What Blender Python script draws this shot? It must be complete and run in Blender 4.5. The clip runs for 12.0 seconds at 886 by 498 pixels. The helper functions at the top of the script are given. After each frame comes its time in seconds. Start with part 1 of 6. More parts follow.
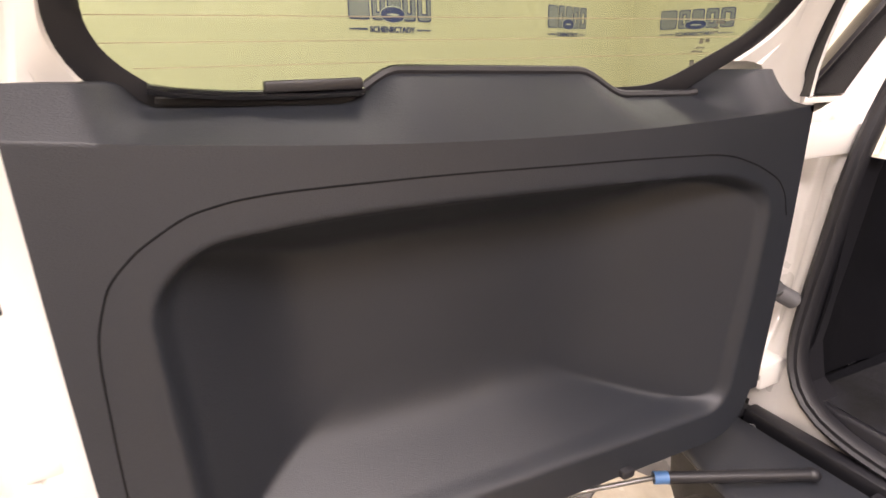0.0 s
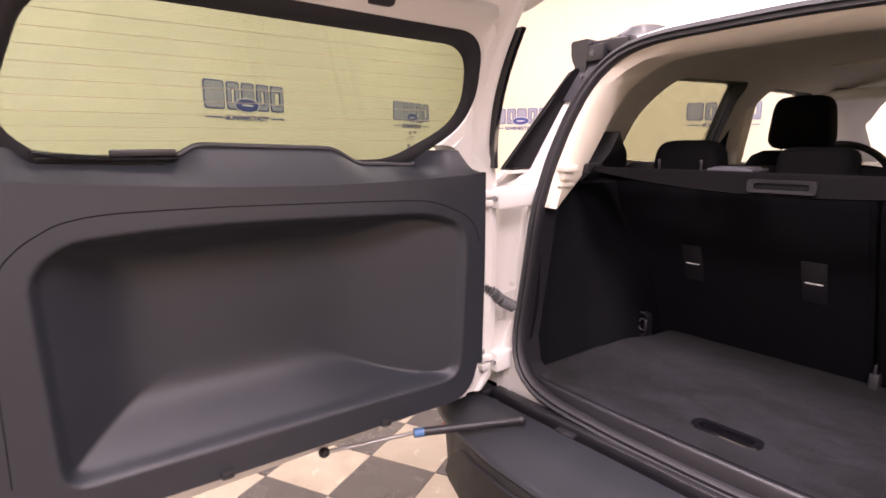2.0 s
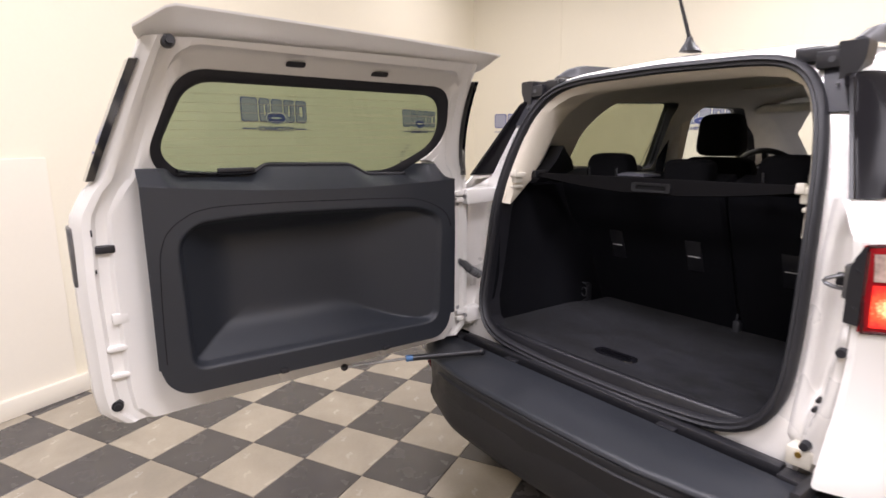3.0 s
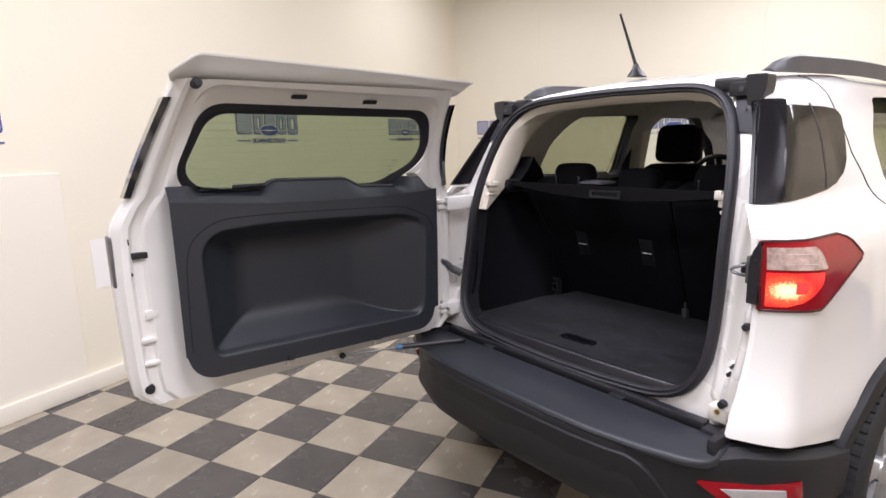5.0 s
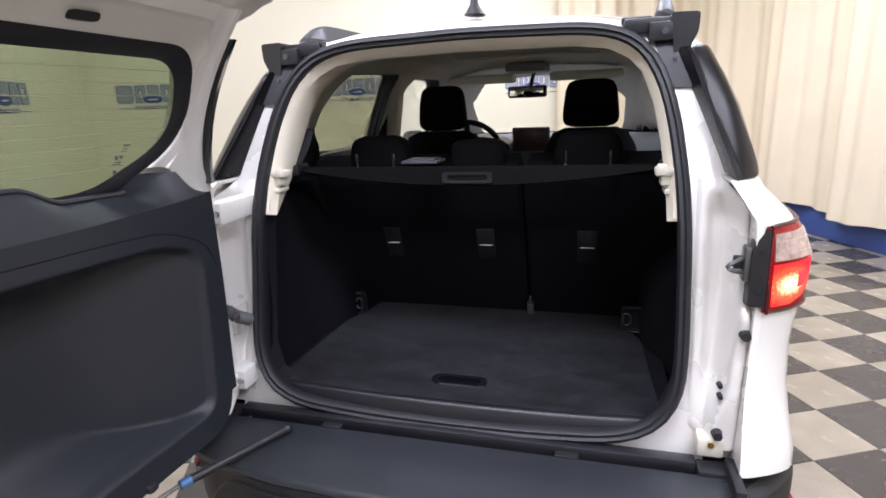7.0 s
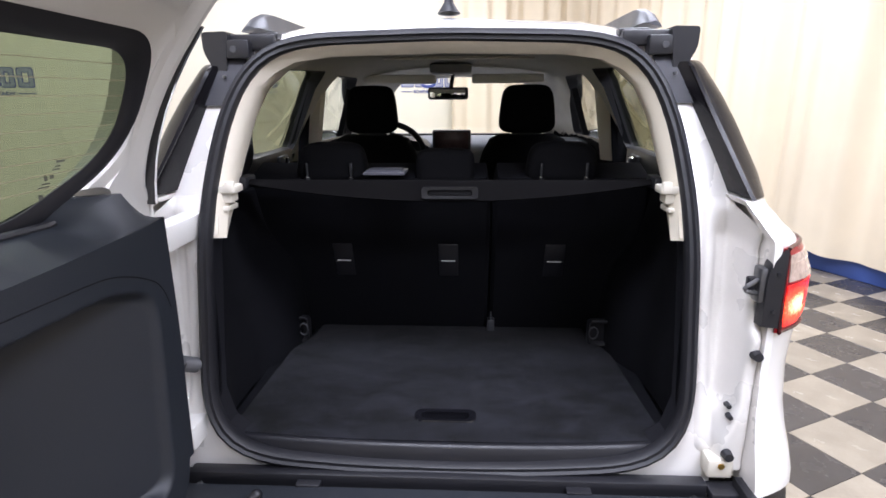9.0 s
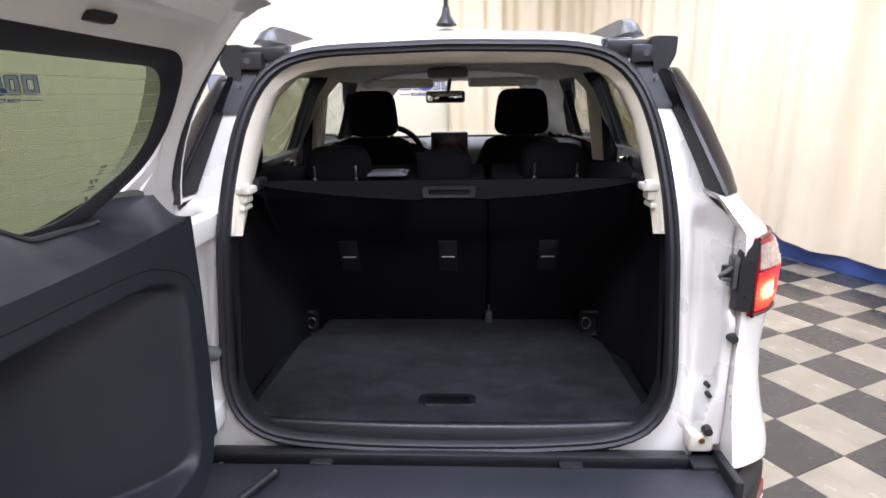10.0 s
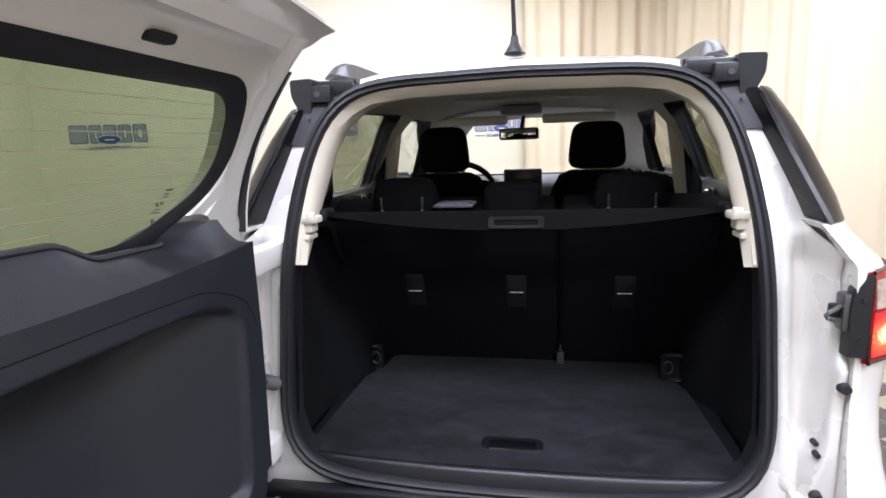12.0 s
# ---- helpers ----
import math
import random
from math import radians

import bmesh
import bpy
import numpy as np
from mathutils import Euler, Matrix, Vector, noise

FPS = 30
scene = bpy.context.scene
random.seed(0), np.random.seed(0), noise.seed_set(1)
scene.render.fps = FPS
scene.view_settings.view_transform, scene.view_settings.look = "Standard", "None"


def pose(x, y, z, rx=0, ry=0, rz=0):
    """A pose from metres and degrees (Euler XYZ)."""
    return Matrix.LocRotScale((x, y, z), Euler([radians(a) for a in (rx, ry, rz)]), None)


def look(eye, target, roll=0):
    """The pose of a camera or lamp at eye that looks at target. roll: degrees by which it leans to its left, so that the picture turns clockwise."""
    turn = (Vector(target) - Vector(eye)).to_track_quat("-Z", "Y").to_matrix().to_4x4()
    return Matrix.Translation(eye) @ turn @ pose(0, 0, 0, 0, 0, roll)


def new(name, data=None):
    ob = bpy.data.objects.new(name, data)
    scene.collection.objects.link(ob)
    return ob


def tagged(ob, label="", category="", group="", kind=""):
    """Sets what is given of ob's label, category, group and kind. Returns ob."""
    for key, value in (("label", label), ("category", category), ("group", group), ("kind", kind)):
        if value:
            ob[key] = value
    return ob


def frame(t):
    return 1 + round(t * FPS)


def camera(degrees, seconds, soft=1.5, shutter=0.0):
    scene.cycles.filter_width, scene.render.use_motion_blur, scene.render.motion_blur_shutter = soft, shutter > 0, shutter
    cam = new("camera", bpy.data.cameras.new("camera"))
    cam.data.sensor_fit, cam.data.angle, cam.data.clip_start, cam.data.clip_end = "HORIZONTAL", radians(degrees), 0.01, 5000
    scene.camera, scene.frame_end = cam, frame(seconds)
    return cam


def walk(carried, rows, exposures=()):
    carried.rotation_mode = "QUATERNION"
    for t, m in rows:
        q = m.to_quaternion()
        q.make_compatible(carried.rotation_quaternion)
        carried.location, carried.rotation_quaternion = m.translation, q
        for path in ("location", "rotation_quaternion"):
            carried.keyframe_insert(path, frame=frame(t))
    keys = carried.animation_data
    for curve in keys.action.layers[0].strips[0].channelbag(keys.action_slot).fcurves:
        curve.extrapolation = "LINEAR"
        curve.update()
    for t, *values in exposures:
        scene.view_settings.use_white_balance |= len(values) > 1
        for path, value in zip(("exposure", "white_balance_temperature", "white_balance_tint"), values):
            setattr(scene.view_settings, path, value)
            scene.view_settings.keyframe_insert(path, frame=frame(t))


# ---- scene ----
cam = camera(77.1, 12.0, soft=1.6, shutter=0.25)
PATH = [
    (0, (0.039, -1.044, 1.321), (-1.670, -0.236, 0.669), -1.4),
    (0.2, (0.030, -0.995, 1.310), (-1.690, -0.197, 0.684), -1.4),
    (0.5, (0.046, -0.925, 1.296), (-1.697, -0.130, 0.700), -2.0),
    (0.8, (0.050, -0.918, 1.298), (-1.610, 0.020, 0.735), -3.0),
    (1, (0.077, -0.931, 1.298), (-1.567, 0.083, 0.779), -3.9),
    (1.2, (0.097, -0.979, 1.305), (-1.476, 0.158, 0.800), -4.0),
    (1.5, (0.207, -1.048, 1.314), (-1.278, 0.213, 0.858), -4.0),
    (2, (0.507, -1.097, 1.310), (-1.038, 0.117, 0.937), -0.3),
    (2.5, (0.795, -1.241, 1.311), (-0.804, -0.099, 0.938), 0.0),
    (3, (1.050, -1.379, 1.367), (-0.527, -0.209, 0.988), -0.7),
    (3.2, (1.147, -1.427, 1.387), (-0.426, -0.246, 1.023), -0.8),
    (5, (1.276, -1.528, 1.413), (-0.276, -0.322, 1.043), -1.5),
    (5.5, (1.248, -1.505, 1.397), (-0.255, -0.249, 0.990), -1.3),
    (6, (0.965, -1.460, 1.381), (-0.309, 0.006, 0.903), -2.3),
    (6.5, (0.658, -1.390, 1.389), (-0.225, 0.330, 0.877), -2.4),
    (7, (0.357, -1.237, 1.414), (-0.181, 0.620, 0.903), -2.4),
    (9, (0.060, -1.126, 1.447), (-0.039, 0.799, 0.911), -0.4),
    (9.5, (0.068, -1.176, 1.452), (-0.030, 0.750, 0.923), -0.6),
    (10, (0.060, -1.230, 1.460), (-0.033, 0.695, 0.928), -1.0),
    (10.5, (0.061, -1.236, 1.455), (-0.022, 0.696, 0.943), -0.8),
    (11, (0.058, -1.234, 1.453), (-0.032, 0.701, 0.954), -0.9),
    (11.5, (0.051, -1.212, 1.439), (-0.168, 0.728, 1.009), -1.7),
    (12, (0.085, -1.177, 1.419), (-0.282, 0.754, 1.042), -2.1),
]
EXPOSURES = [(0.0, 0.8, 7900, 18), (0.5, 0.72, 8300, 23), (1.0, 0.9, 8100, 26), (1.5, 0.95, 7800, 31), (2.0, 0.65, 7500, 31), (2.5, 0.15, 6500, 16), (3.0, -0.15, 6800, 15), (5.0, -0.25, 6500, 14), (5.5, -0.25, 6500, 14), (6.0, -0.25, 6450, 14), (6.5, -0.1, 6200, 13), (7.0, -0.05, 6200, 12), (9.0, 0.1, 6050, 12), (12.0, 0.1, 6100, 11)]
walk(cam, [(t, look(eye, target, roll)) for t, eye, target, roll in PATH], exposures=EXPOSURES)

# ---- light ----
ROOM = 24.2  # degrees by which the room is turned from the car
world = bpy.data.worlds.new("world")
scene.world = world
world.use_nodes = True
world.node_tree.nodes["Background"].inputs["Color"].default_value = (1.0, 0.97, 0.93, 1)
world.node_tree.nodes["Background"].inputs["Strength"].default_value = 0.03


def room(n, d, z, rx=0, ry=0, rz=0):
    """A pose in the room's own axes: n towards the curtain, d towards the far wall."""
    return pose(0, 0, 0, 0, 0, ROOM) @ pose(n, d, z, rx, ry, rz)


def unseen_ceiling_lamp(n, d, w, h, watts):
    data = bpy.data.lights.new("unseen_ceiling_lamp", "AREA")
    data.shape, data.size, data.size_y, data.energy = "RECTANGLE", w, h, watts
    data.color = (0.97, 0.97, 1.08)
    ob = new("unseen_ceiling_lamp", data)
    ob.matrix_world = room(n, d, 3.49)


# no fixtures are seen: these are added overhead and set by surface brightness
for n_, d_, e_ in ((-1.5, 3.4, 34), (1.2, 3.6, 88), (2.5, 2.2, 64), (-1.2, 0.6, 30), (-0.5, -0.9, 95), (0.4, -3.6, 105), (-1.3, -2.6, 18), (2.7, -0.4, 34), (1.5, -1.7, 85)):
    unseen_ceiling_lamp(n_, d_, 1.5, 0.7, e_)


# ---- materials ----
def mat(name, base, rough=0.5, metal=0.0, var=0.12, scale=6.0, fine=120.0, bump=0.0, coat=0.0, spec=0.5, rvar=0.1, detail=4.0, sheen=0.0, swirl=0.0):
    """A surface with colour that varies at two scales, uneven gloss and fine relief."""
    m = bpy.data.materials.new(name)
    m.use_nodes = True
    nt = m.node_tree
    n, lk = nt.nodes, nt.links
    b = n["Principled BSDF"]
    b.inputs["Metallic"].default_value = metal
    b.inputs["Coat Weight"].default_value = coat
    b.inputs["Coat Roughness"].default_value = 0.06
    b.inputs["Specular IOR Level"].default_value = spec
    b.inputs["Sheen Weight"].default_value = sheen
    tc = n.new("ShaderNodeTexCoord")
    n1, n2 = n.new("ShaderNodeTexNoise"), n.new("ShaderNodeTexNoise")
    n1.inputs["Scale"].default_value, n2.inputs["Scale"].default_value = scale, fine
    n1.inputs["Detail"].default_value, n1.inputs["Distortion"].default_value = detail, swirl
    n2.inputs["Detail"].default_value = 2
    for k in (n1, n2):
        lk.new(tc.outputs["Object"], k.inputs["Vector"])
    add = n.new("ShaderNodeMath")
    add.operation = "MULTIPLY_ADD"
    lk.new(n2.outputs["Fac"], add.inputs[0])
    add.inputs[1].default_value = 0.45
    lk.new(n1.outputs["Fac"], add.inputs[2])
    ramp = n.new("ShaderNodeMapRange")
    ramp.inputs["From Min"].default_value, ramp.inputs["From Max"].default_value = 0.4, 1.05
    ramp.inputs["To Min"].default_value, ramp.inputs["To Max"].default_value = 1 - var, 1 + var
    lk.new(add.outputs[0], ramp.inputs["Value"])
    mul = n.new("ShaderNodeVectorMath")
    mul.operation = "SCALE"
    mul.inputs[0].default_value = base
    lk.new(ramp.outputs[0], mul.inputs["Scale"])
    lk.new(mul.outputs[0], b.inputs["Base Color"])
    rr = n.new("ShaderNodeMapRange")
    rr.inputs["From Min"].default_value, rr.inputs["From Max"].default_value = 0.3, 0.7
    rr.inputs["To Min"].default_value, rr.inputs["To Max"].default_value = max(0.02, rough * (1 - rvar)), min(1, rough * (1 + rvar))
    lk.new(n1.outputs["Fac"], rr.inputs["Value"])
    lk.new(rr.outputs[0], b.inputs["Roughness"])
    if bump:
        bp = n.new("ShaderNodeBump")
        bp.inputs["Strength"].default_value = bump
        bp.inputs["Distance"].default_value = 0.002
        lk.new(n2.outputs["Fac"], bp.inputs["Height"])
        lk.new(bp.outputs[0], b.inputs["Normal"])
    return m


def carpet_mat():
    """Load floor felt: short pile brushed this way and that, with pale rub marks and dark patches."""
    m = mat("carpet", (0.0066, 0.0068, 0.0090), 0.95, var=0.35, scale=14, fine=420, bump=0.8, spec=0.1, detail=9, sheen=0.08, swirl=1.6)
    n, lk = m.node_tree.nodes, m.node_tree.links
    b = n["Principled BSDF"]
    src = b.inputs["Base Color"].links[0].from_socket
    tc, st = n.new("ShaderNodeTexCoord"), n.new("ShaderNodeTexNoise")
    mp = n.new("ShaderNodeMapping")
    mp.inputs["Scale"].default_value = (1.0, 1.7, 1.0)
    mp.inputs["Rotation"].default_value = (0, 0, 0.5)
    st.inputs["Scale"].default_value, st.inputs["Detail"].default_value, st.inputs["Roughness"].default_value, st.inputs["Distortion"].default_value = 8.0, 10, 0.70, 0.6
    lk.new(tc.outputs["Object"], mp.inputs["Vector"])
    lk.new(mp.outputs[0], st.inputs["Vector"])
    mr = n.new("ShaderNodeMapRange")
    mr.inputs["From Min"].default_value, mr.inputs["From Max"].default_value = 0.36, 0.68
    mr.inputs["To Min"].default_value, mr.inputs["To Max"].default_value = 0.35, 2.3
    lk.new(st.outputs["Fac"], mr.inputs["Value"])
    sc = n.new("ShaderNodeVectorMath")
    sc.operation = "SCALE"
    lk.new(src, sc.inputs[0])
    lk.new(mr.outputs[0], sc.inputs["Scale"])
    lk.new(sc.outputs[0], b.inputs["Base Color"])
    return m


def tile_mat(name, base, rough):
    """Vinyl tile: mottled, scuffed, each tile a little different."""
    m = mat(name, base, rough, var=0.10, scale=9, fine=70, bump=0.06, rvar=0.35)
    n, lk = m.node_tree.nodes, m.node_tree.links
    src = n["Principled BSDF"].inputs["Base Color"].links[0].from_socket
    inf = n.new("ShaderNodeObjectInfo")
    mr = n.new("ShaderNodeMapRange")
    mr.inputs["To Min"].default_value, mr.inputs["To Max"].default_value = 0.88, 1.10
    lk.new(inf.outputs["Random"], mr.inputs["Value"])
    sc = n.new("ShaderNodeVectorMath")
    sc.operation = "SCALE"
    lk.new(src, sc.inputs[0])
    lk.new(mr.outputs[0], sc.inputs["Scale"])
    tc = n.new("ShaderNodeTexCoord")
    geo = n.new("ShaderNodeNewGeometry")
    st = n.new("ShaderNodeTexNoise")
    st.inputs["Scale"].default_value, st.inputs["Detail"].default_value, st.inputs["Distortion"].default_value = 3.0, 8, 1.2
    lk.new(geo.outputs["Position"], st.inputs["Vector"])
    mr2 = n.new("ShaderNodeMapRange")
    mr2.inputs["From Min"].default_value, mr2.inputs["From Max"].default_value = 0.35, 0.7
    mr2.inputs["To Min"].default_value, mr2.inputs["To Max"].default_value = 0.86, 1.08
    lk.new(st.outputs["Fac"], mr2.inputs["Value"])
    s2 = n.new("ShaderNodeVectorMath")
    s2.operation = "SCALE"
    lk.new(sc.outputs[0], s2.inputs[0])
    lk.new(mr2.outputs[0], s2.inputs["Scale"])
    lk.new(s2.outputs[0], n["Principled BSDF"].inputs["Base Color"])
    return m


def glass_mat(name, tint, mix=0.03):
    m = bpy.data.materials.new(name)
    m.use_nodes = True
    n, lk = m.node_tree.nodes, m.node_tree.links
    n.remove(n["Principled BSDF"])
    tr, gl, mx, lw = n.new("ShaderNodeBsdfTransparent"), n.new("ShaderNodeBsdfGlossy"), n.new("ShaderNodeMixShader"), n.new("ShaderNodeLayerWeight")
    tr.inputs["Color"].default_value = (*tint, 1)
    gl.inputs["Roughness"].default_value = 0.02
    pw, ma = n.new("ShaderNodeMath"), n.new("ShaderNodeMath")
    pw.operation, ma.operation = "POWER", "MULTIPLY_ADD"
    lk.new(lw.outputs["Facing"], pw.inputs[0])
    pw.inputs[1].default_value = 5.0
    lk.new(pw.outputs[0], ma.inputs[0])
    ma.inputs[1].default_value, ma.inputs[2].default_value = 0.85, mix
    lk.new(ma.outputs[0], mx.inputs[0])
    lk.new(tr.outputs[0], mx.inputs[1])
    lk.new(gl.outputs[0], mx.inputs[2])
    lk.new(mx.outputs[0], n["Material Output"].inputs["Surface"])
    return m


def glow_mat(name, base, emit, strength, rough=0.1):
    m = mat(name, base, rough, var=0.05, coat=0.6)
    b = m.node_tree.nodes["Principled BSDF"]
    b.inputs["Emission Color"].default_value = (*emit, 1)
    n, lk = m.node_tree.nodes, m.node_tree.links
    tc, vo, mr = n.new("ShaderNodeTexCoord"), n.new("ShaderNodeTexVoronoi"), n.new("ShaderNodeMapRange")
    vo.inputs["Scale"].default_value = 130
    lk.new(tc.outputs["Object"], vo.inputs["Vector"])
    lk.new(vo.outputs["Color"], mr.inputs["Value"])
    mr.inputs["To Min"].default_value, mr.inputs["To Max"].default_value = strength * 0.45, strength * 1.6
    lk.new(mr.outputs[0], b.inputs["Emission Strength"])
    return m


def stop_mat():
    """Lit stop lamp: hot round its bulb, red towards the rim, broken up by lens facets."""
    m = mat("lit_stop_lens", (0.6, 0.03, 0.02), 0.12, var=0.05, coat=0.4)
    n, lk = m.node_tree.nodes, m.node_tree.links
    b = n["Principled BSDF"]
    tc, mp, ln, vo = n.new("ShaderNodeTexCoord"), n.new("ShaderNodeMapping"), n.new("ShaderNodeVectorMath"), n.new("ShaderNodeTexVoronoi")
    mp.inputs["Location"].default_value = (0, 0.012 / 0.055, -1.026 / 0.05)
    mp.inputs["Scale"].default_value = (0, 1 / 0.055, 1 / 0.05)
    ln.operation = "LENGTH"
    vo.inputs["Scale"].default_value = 150
    lk.new(tc.outputs["Object"], mp.inputs["Vector"])
    lk.new(mp.outputs[0], ln.inputs[0])
    lk.new(tc.outputs["Object"], vo.inputs["Vector"])
    ad = n.new("ShaderNodeMath")
    ad.operation = "MULTIPLY_ADD"
    lk.new(vo.outputs["Distance"], ad.inputs[0])
    ad.inputs[1].default_value = 0.22
    lk.new(ln.outputs["Value"], ad.inputs[2])
    cr = n.new("ShaderNodeValToRGB")
    cr.color_ramp.elements[0].position, cr.color_ramp.elements[0].color = 0.30, (1.0, 0.70, 0.34, 1)
    cr.color_ramp.elements[1].position, cr.color_ramp.elements[1].color = 1.0, (0.34, 0.006, 0.006, 1)
    e = cr.color_ramp.elements.new(0.62)
    e.color = (0.70, 0.06, 0.02, 1)
    lk.new(ad.outputs[0], cr.inputs[0])
    lk.new(cr.outputs[0], b.inputs["Emission Color"])
    b.inputs["Emission Strength"].default_value = 2.8
    return m


PAINT = mat("white_paint", (0.80, 0.785, 0.75), 0.32, var=0.012, scale=2, fine=400, coat=1.0, rvar=0.05)
PEARL = mat("pearl_jamb_paint", (0.76, 0.735, 0.70), 0.30, metal=0.18, var=0.03, scale=6, coat=0.3, rvar=0.2)
JAMB = mat("jamb_paint", (0.78, 0.765, 0.73), 0.38, var=0.02, scale=5, coat=0.5)
BLACK = mat("black_plastic", (0.013, 0.013, 0.016), 0.42, var=0.15, fine=500, bump=0.15)
GREYPL = mat("grey_plastic", (0.055, 0.057, 0.064), 0.45, var=0.08, scale=8, fine=700, bump=0.12)
BUMPER = mat("bumper_plastic", (0.0125, 0.0125, 0.014), 0.50, var=0.14, scale=5, fine=600, bump=0.3, rvar=0.1, spec=0.35)
# paler and bluer than the bumper: overhead light and ceiling sheen as colour
PADPL = mat("lit_pad_plastic", (0.0215, 0.0240, 0.0295), 0.42, var=0.12, scale=6, fine=600, bump=0.3, rvar=0.12)
TRIM = mat("trim_panel", (0.0166, 0.0196, 0.0258), 0.46, var=0.10, scale=3, fine=650, bump=0.3, spec=0.55)
GLOSSB = mat("gloss_black", (0.008, 0.008, 0.010), 0.06, var=0.05, coat=1.0)
RUBBER = mat("rubber", (0.014, 0.014, 0.017), 0.55, var=0.15, scale=12, fine=300, bump=0.1)
CARPET = carpet_mat()
LINER = mat("trunk_liner", (0.0050, 0.0052, 0.0072), 0.9, var=0.25, scale=10, fine=500, bump=0.5, spec=0.15)
FABRIC = mat("seat_fabric", (0.0055, 0.0055, 0.0065), 0.9, var=0.2, scale=14, fine=500, bump=0.5, spec=0.1)
BEIGE = mat("pillar_trim", (0.76, 0.70, 0.58), 0.6, var=0.05, scale=5, fine=300, bump=0.1)
HEADL = mat("headliner", (0.70, 0.67, 0.61), 0.9, var=0.06, scale=10, fine=350, bump=0.4, spec=0.1)
CHROME = mat("chrome", (0.80, 0.80, 0.80), 0.12, metal=1.0, var=0.03)
STEEL = mat("steel", (0.45, 0.45, 0.46), 0.35, metal=1.0, var=0.1, scale=20)
DSTEEL = mat("worn_steel", (0.16, 0.16, 0.165), 0.4, metal=0.8, var=0.2, scale=30)
ALLOY = mat("alloy", (0.62, 0.63, 0.64), 0.3, metal=0.9, var=0.05)
TYRE = mat("tyre_rubber", (0.015, 0.015, 0.016), 0.7, var=0.2, fine=250, bump=0.3)
WALL = mat("wall_paint", (0.79, 0.74, 0.60), 0.75, var=0.025, scale=1.2, fine=60, bump=0.05)
# grey for the unseen back wall, picked to weaken bounced light
BACKW = mat("unseen_wall_grey", (0.40, 0.385, 0.35), 0.8, var=0.03, scale=1.5, fine=60)
WALLLOW = mat("wall_panel_paint", (0.80, 0.75, 0.64), 0.65, var=0.02, scale=1.5, fine=60, bump=0.05)
# the ceiling is out of view; this grey keeps its bounce low
CEIL = mat("unseen_ceiling_grey", (0.42, 0.40, 0.36), 0.9, var=0.02, scale=2, fine=80)
CURTAIN = mat("curtain_cloth", (0.80, 0.70, 0.53), 0.85, var=0.05, scale=3, fine=350, bump=0.2, sheen=0.2)
BLUE = mat("blue_base", (0.06, 0.11, 0.36), 0.5, var=0.12, scale=4)
DARKT = tile_mat("dark_tile", (0.068, 0.063, 0.062), 0.24)
LIGHTT = tile_mat("light_tile", (0.37, 0.325, 0.255), 0.22)
SUBFL = mat("subfloor", (0.06, 0.055, 0.05), 0.8)
SIGN = mat("sign_grey", (0.33, 0.34, 0.42), 0.6, var=0.03)
SIGNB = mat("sign_blue", (0.05, 0.07, 0.26), 0.55, var=0.05)
SIGNW = mat("sign_white", (0.75, 0.75, 0.75), 0.5, var=0.03)
PAPER = mat("paper", (0.82, 0.80, 0.76), 0.8, var=0.03)
TINT = glass_mat("tinted_glass", (0.585, 0.635, 0.535))
CLEAR = glass_mat("clear_glass", (0.95, 0.97, 0.94))
PRIV = glass_mat("privacy_glass", (0.62, 0.64, 0.54))
SEALM = mat("door_rubber", (0.006, 0.006, 0.007), 0.8, var=0.1, spec=0.2)
SHELFM = mat("shelf_cover", (0.0030, 0.0027, 0.0030), 0.7, var=0.12, scale=10, fine=500, bump=0.3, spec=0.06)
LINE = mat("heater_line", (0.27, 0.235, 0.15), 0.6)
STAMP = mat("glass_stamp", (0.10, 0.10, 0.08), 0.6)
REDL = mat("red_lens", (0.26, 0.005, 0.010), 0.20, coat=0.25, var=0.1, scale=40, spec=0.16)
REDGLOW = glow_mat("lit_red_lens", (0.7, 0.03, 0.02), (1.0, 0.06, 0.06), 0.9)
STOPGLOW = stop_mat()
WHITEL = mat("clear_lens", (0.40, 0.29, 0.25), 0.12, coat=1.0, var=0.45, scale=45)
SCREEN = mat("dark_screen", (0.02, 0.018, 0.018), 0.08, coat=1.0)
PALEPL = mat("pale_plastic", (0.66, 0.62, 0.53), 0.5, var=0.04)
# grey lifted to carry the windscreen light that the dash top reflects
DASH = mat("dash_top", (0.15, 0.155, 0.165), 0.6, var=0.1, fine=300, bump=0.2)


# ---- mesh helpers ----
def obj(name, bm, mats, parent=None, label="", smooth=40, m=None):
    """Links a bmesh as one mesh object; its coordinates are those of the parent."""
    me = bpy.data.meshes.new(name)
    bmesh.ops.recalc_face_normals(bm, faces=bm.faces)
    bm.to_mesh(me)
    bm.free()
    for k in mats if isinstance(mats, (list, tuple)) else [mats]:
        me.materials.append(k)
    if smooth:
        me.shade_smooth()
        me.set_sharp_from_angle(angle=radians(smooth))
    ob = new(name, me)
    if m is not None:
        ob.matrix_world = m
    if parent is not None:
        ob.parent = parent
    if label:
        ob["label"] = label
    return ob


def part(name, bm, material, parent, label="", smooth=40):
    return obj(name, bm, material, parent, label, smooth)


def thing(name, label, category, m=None, group="", kind=""):
    e = new(name)
    e.empty_display_size = 0.2
    if m is not None:
        e.matrix_world = m
    return tagged(e, label, category, group, kind)


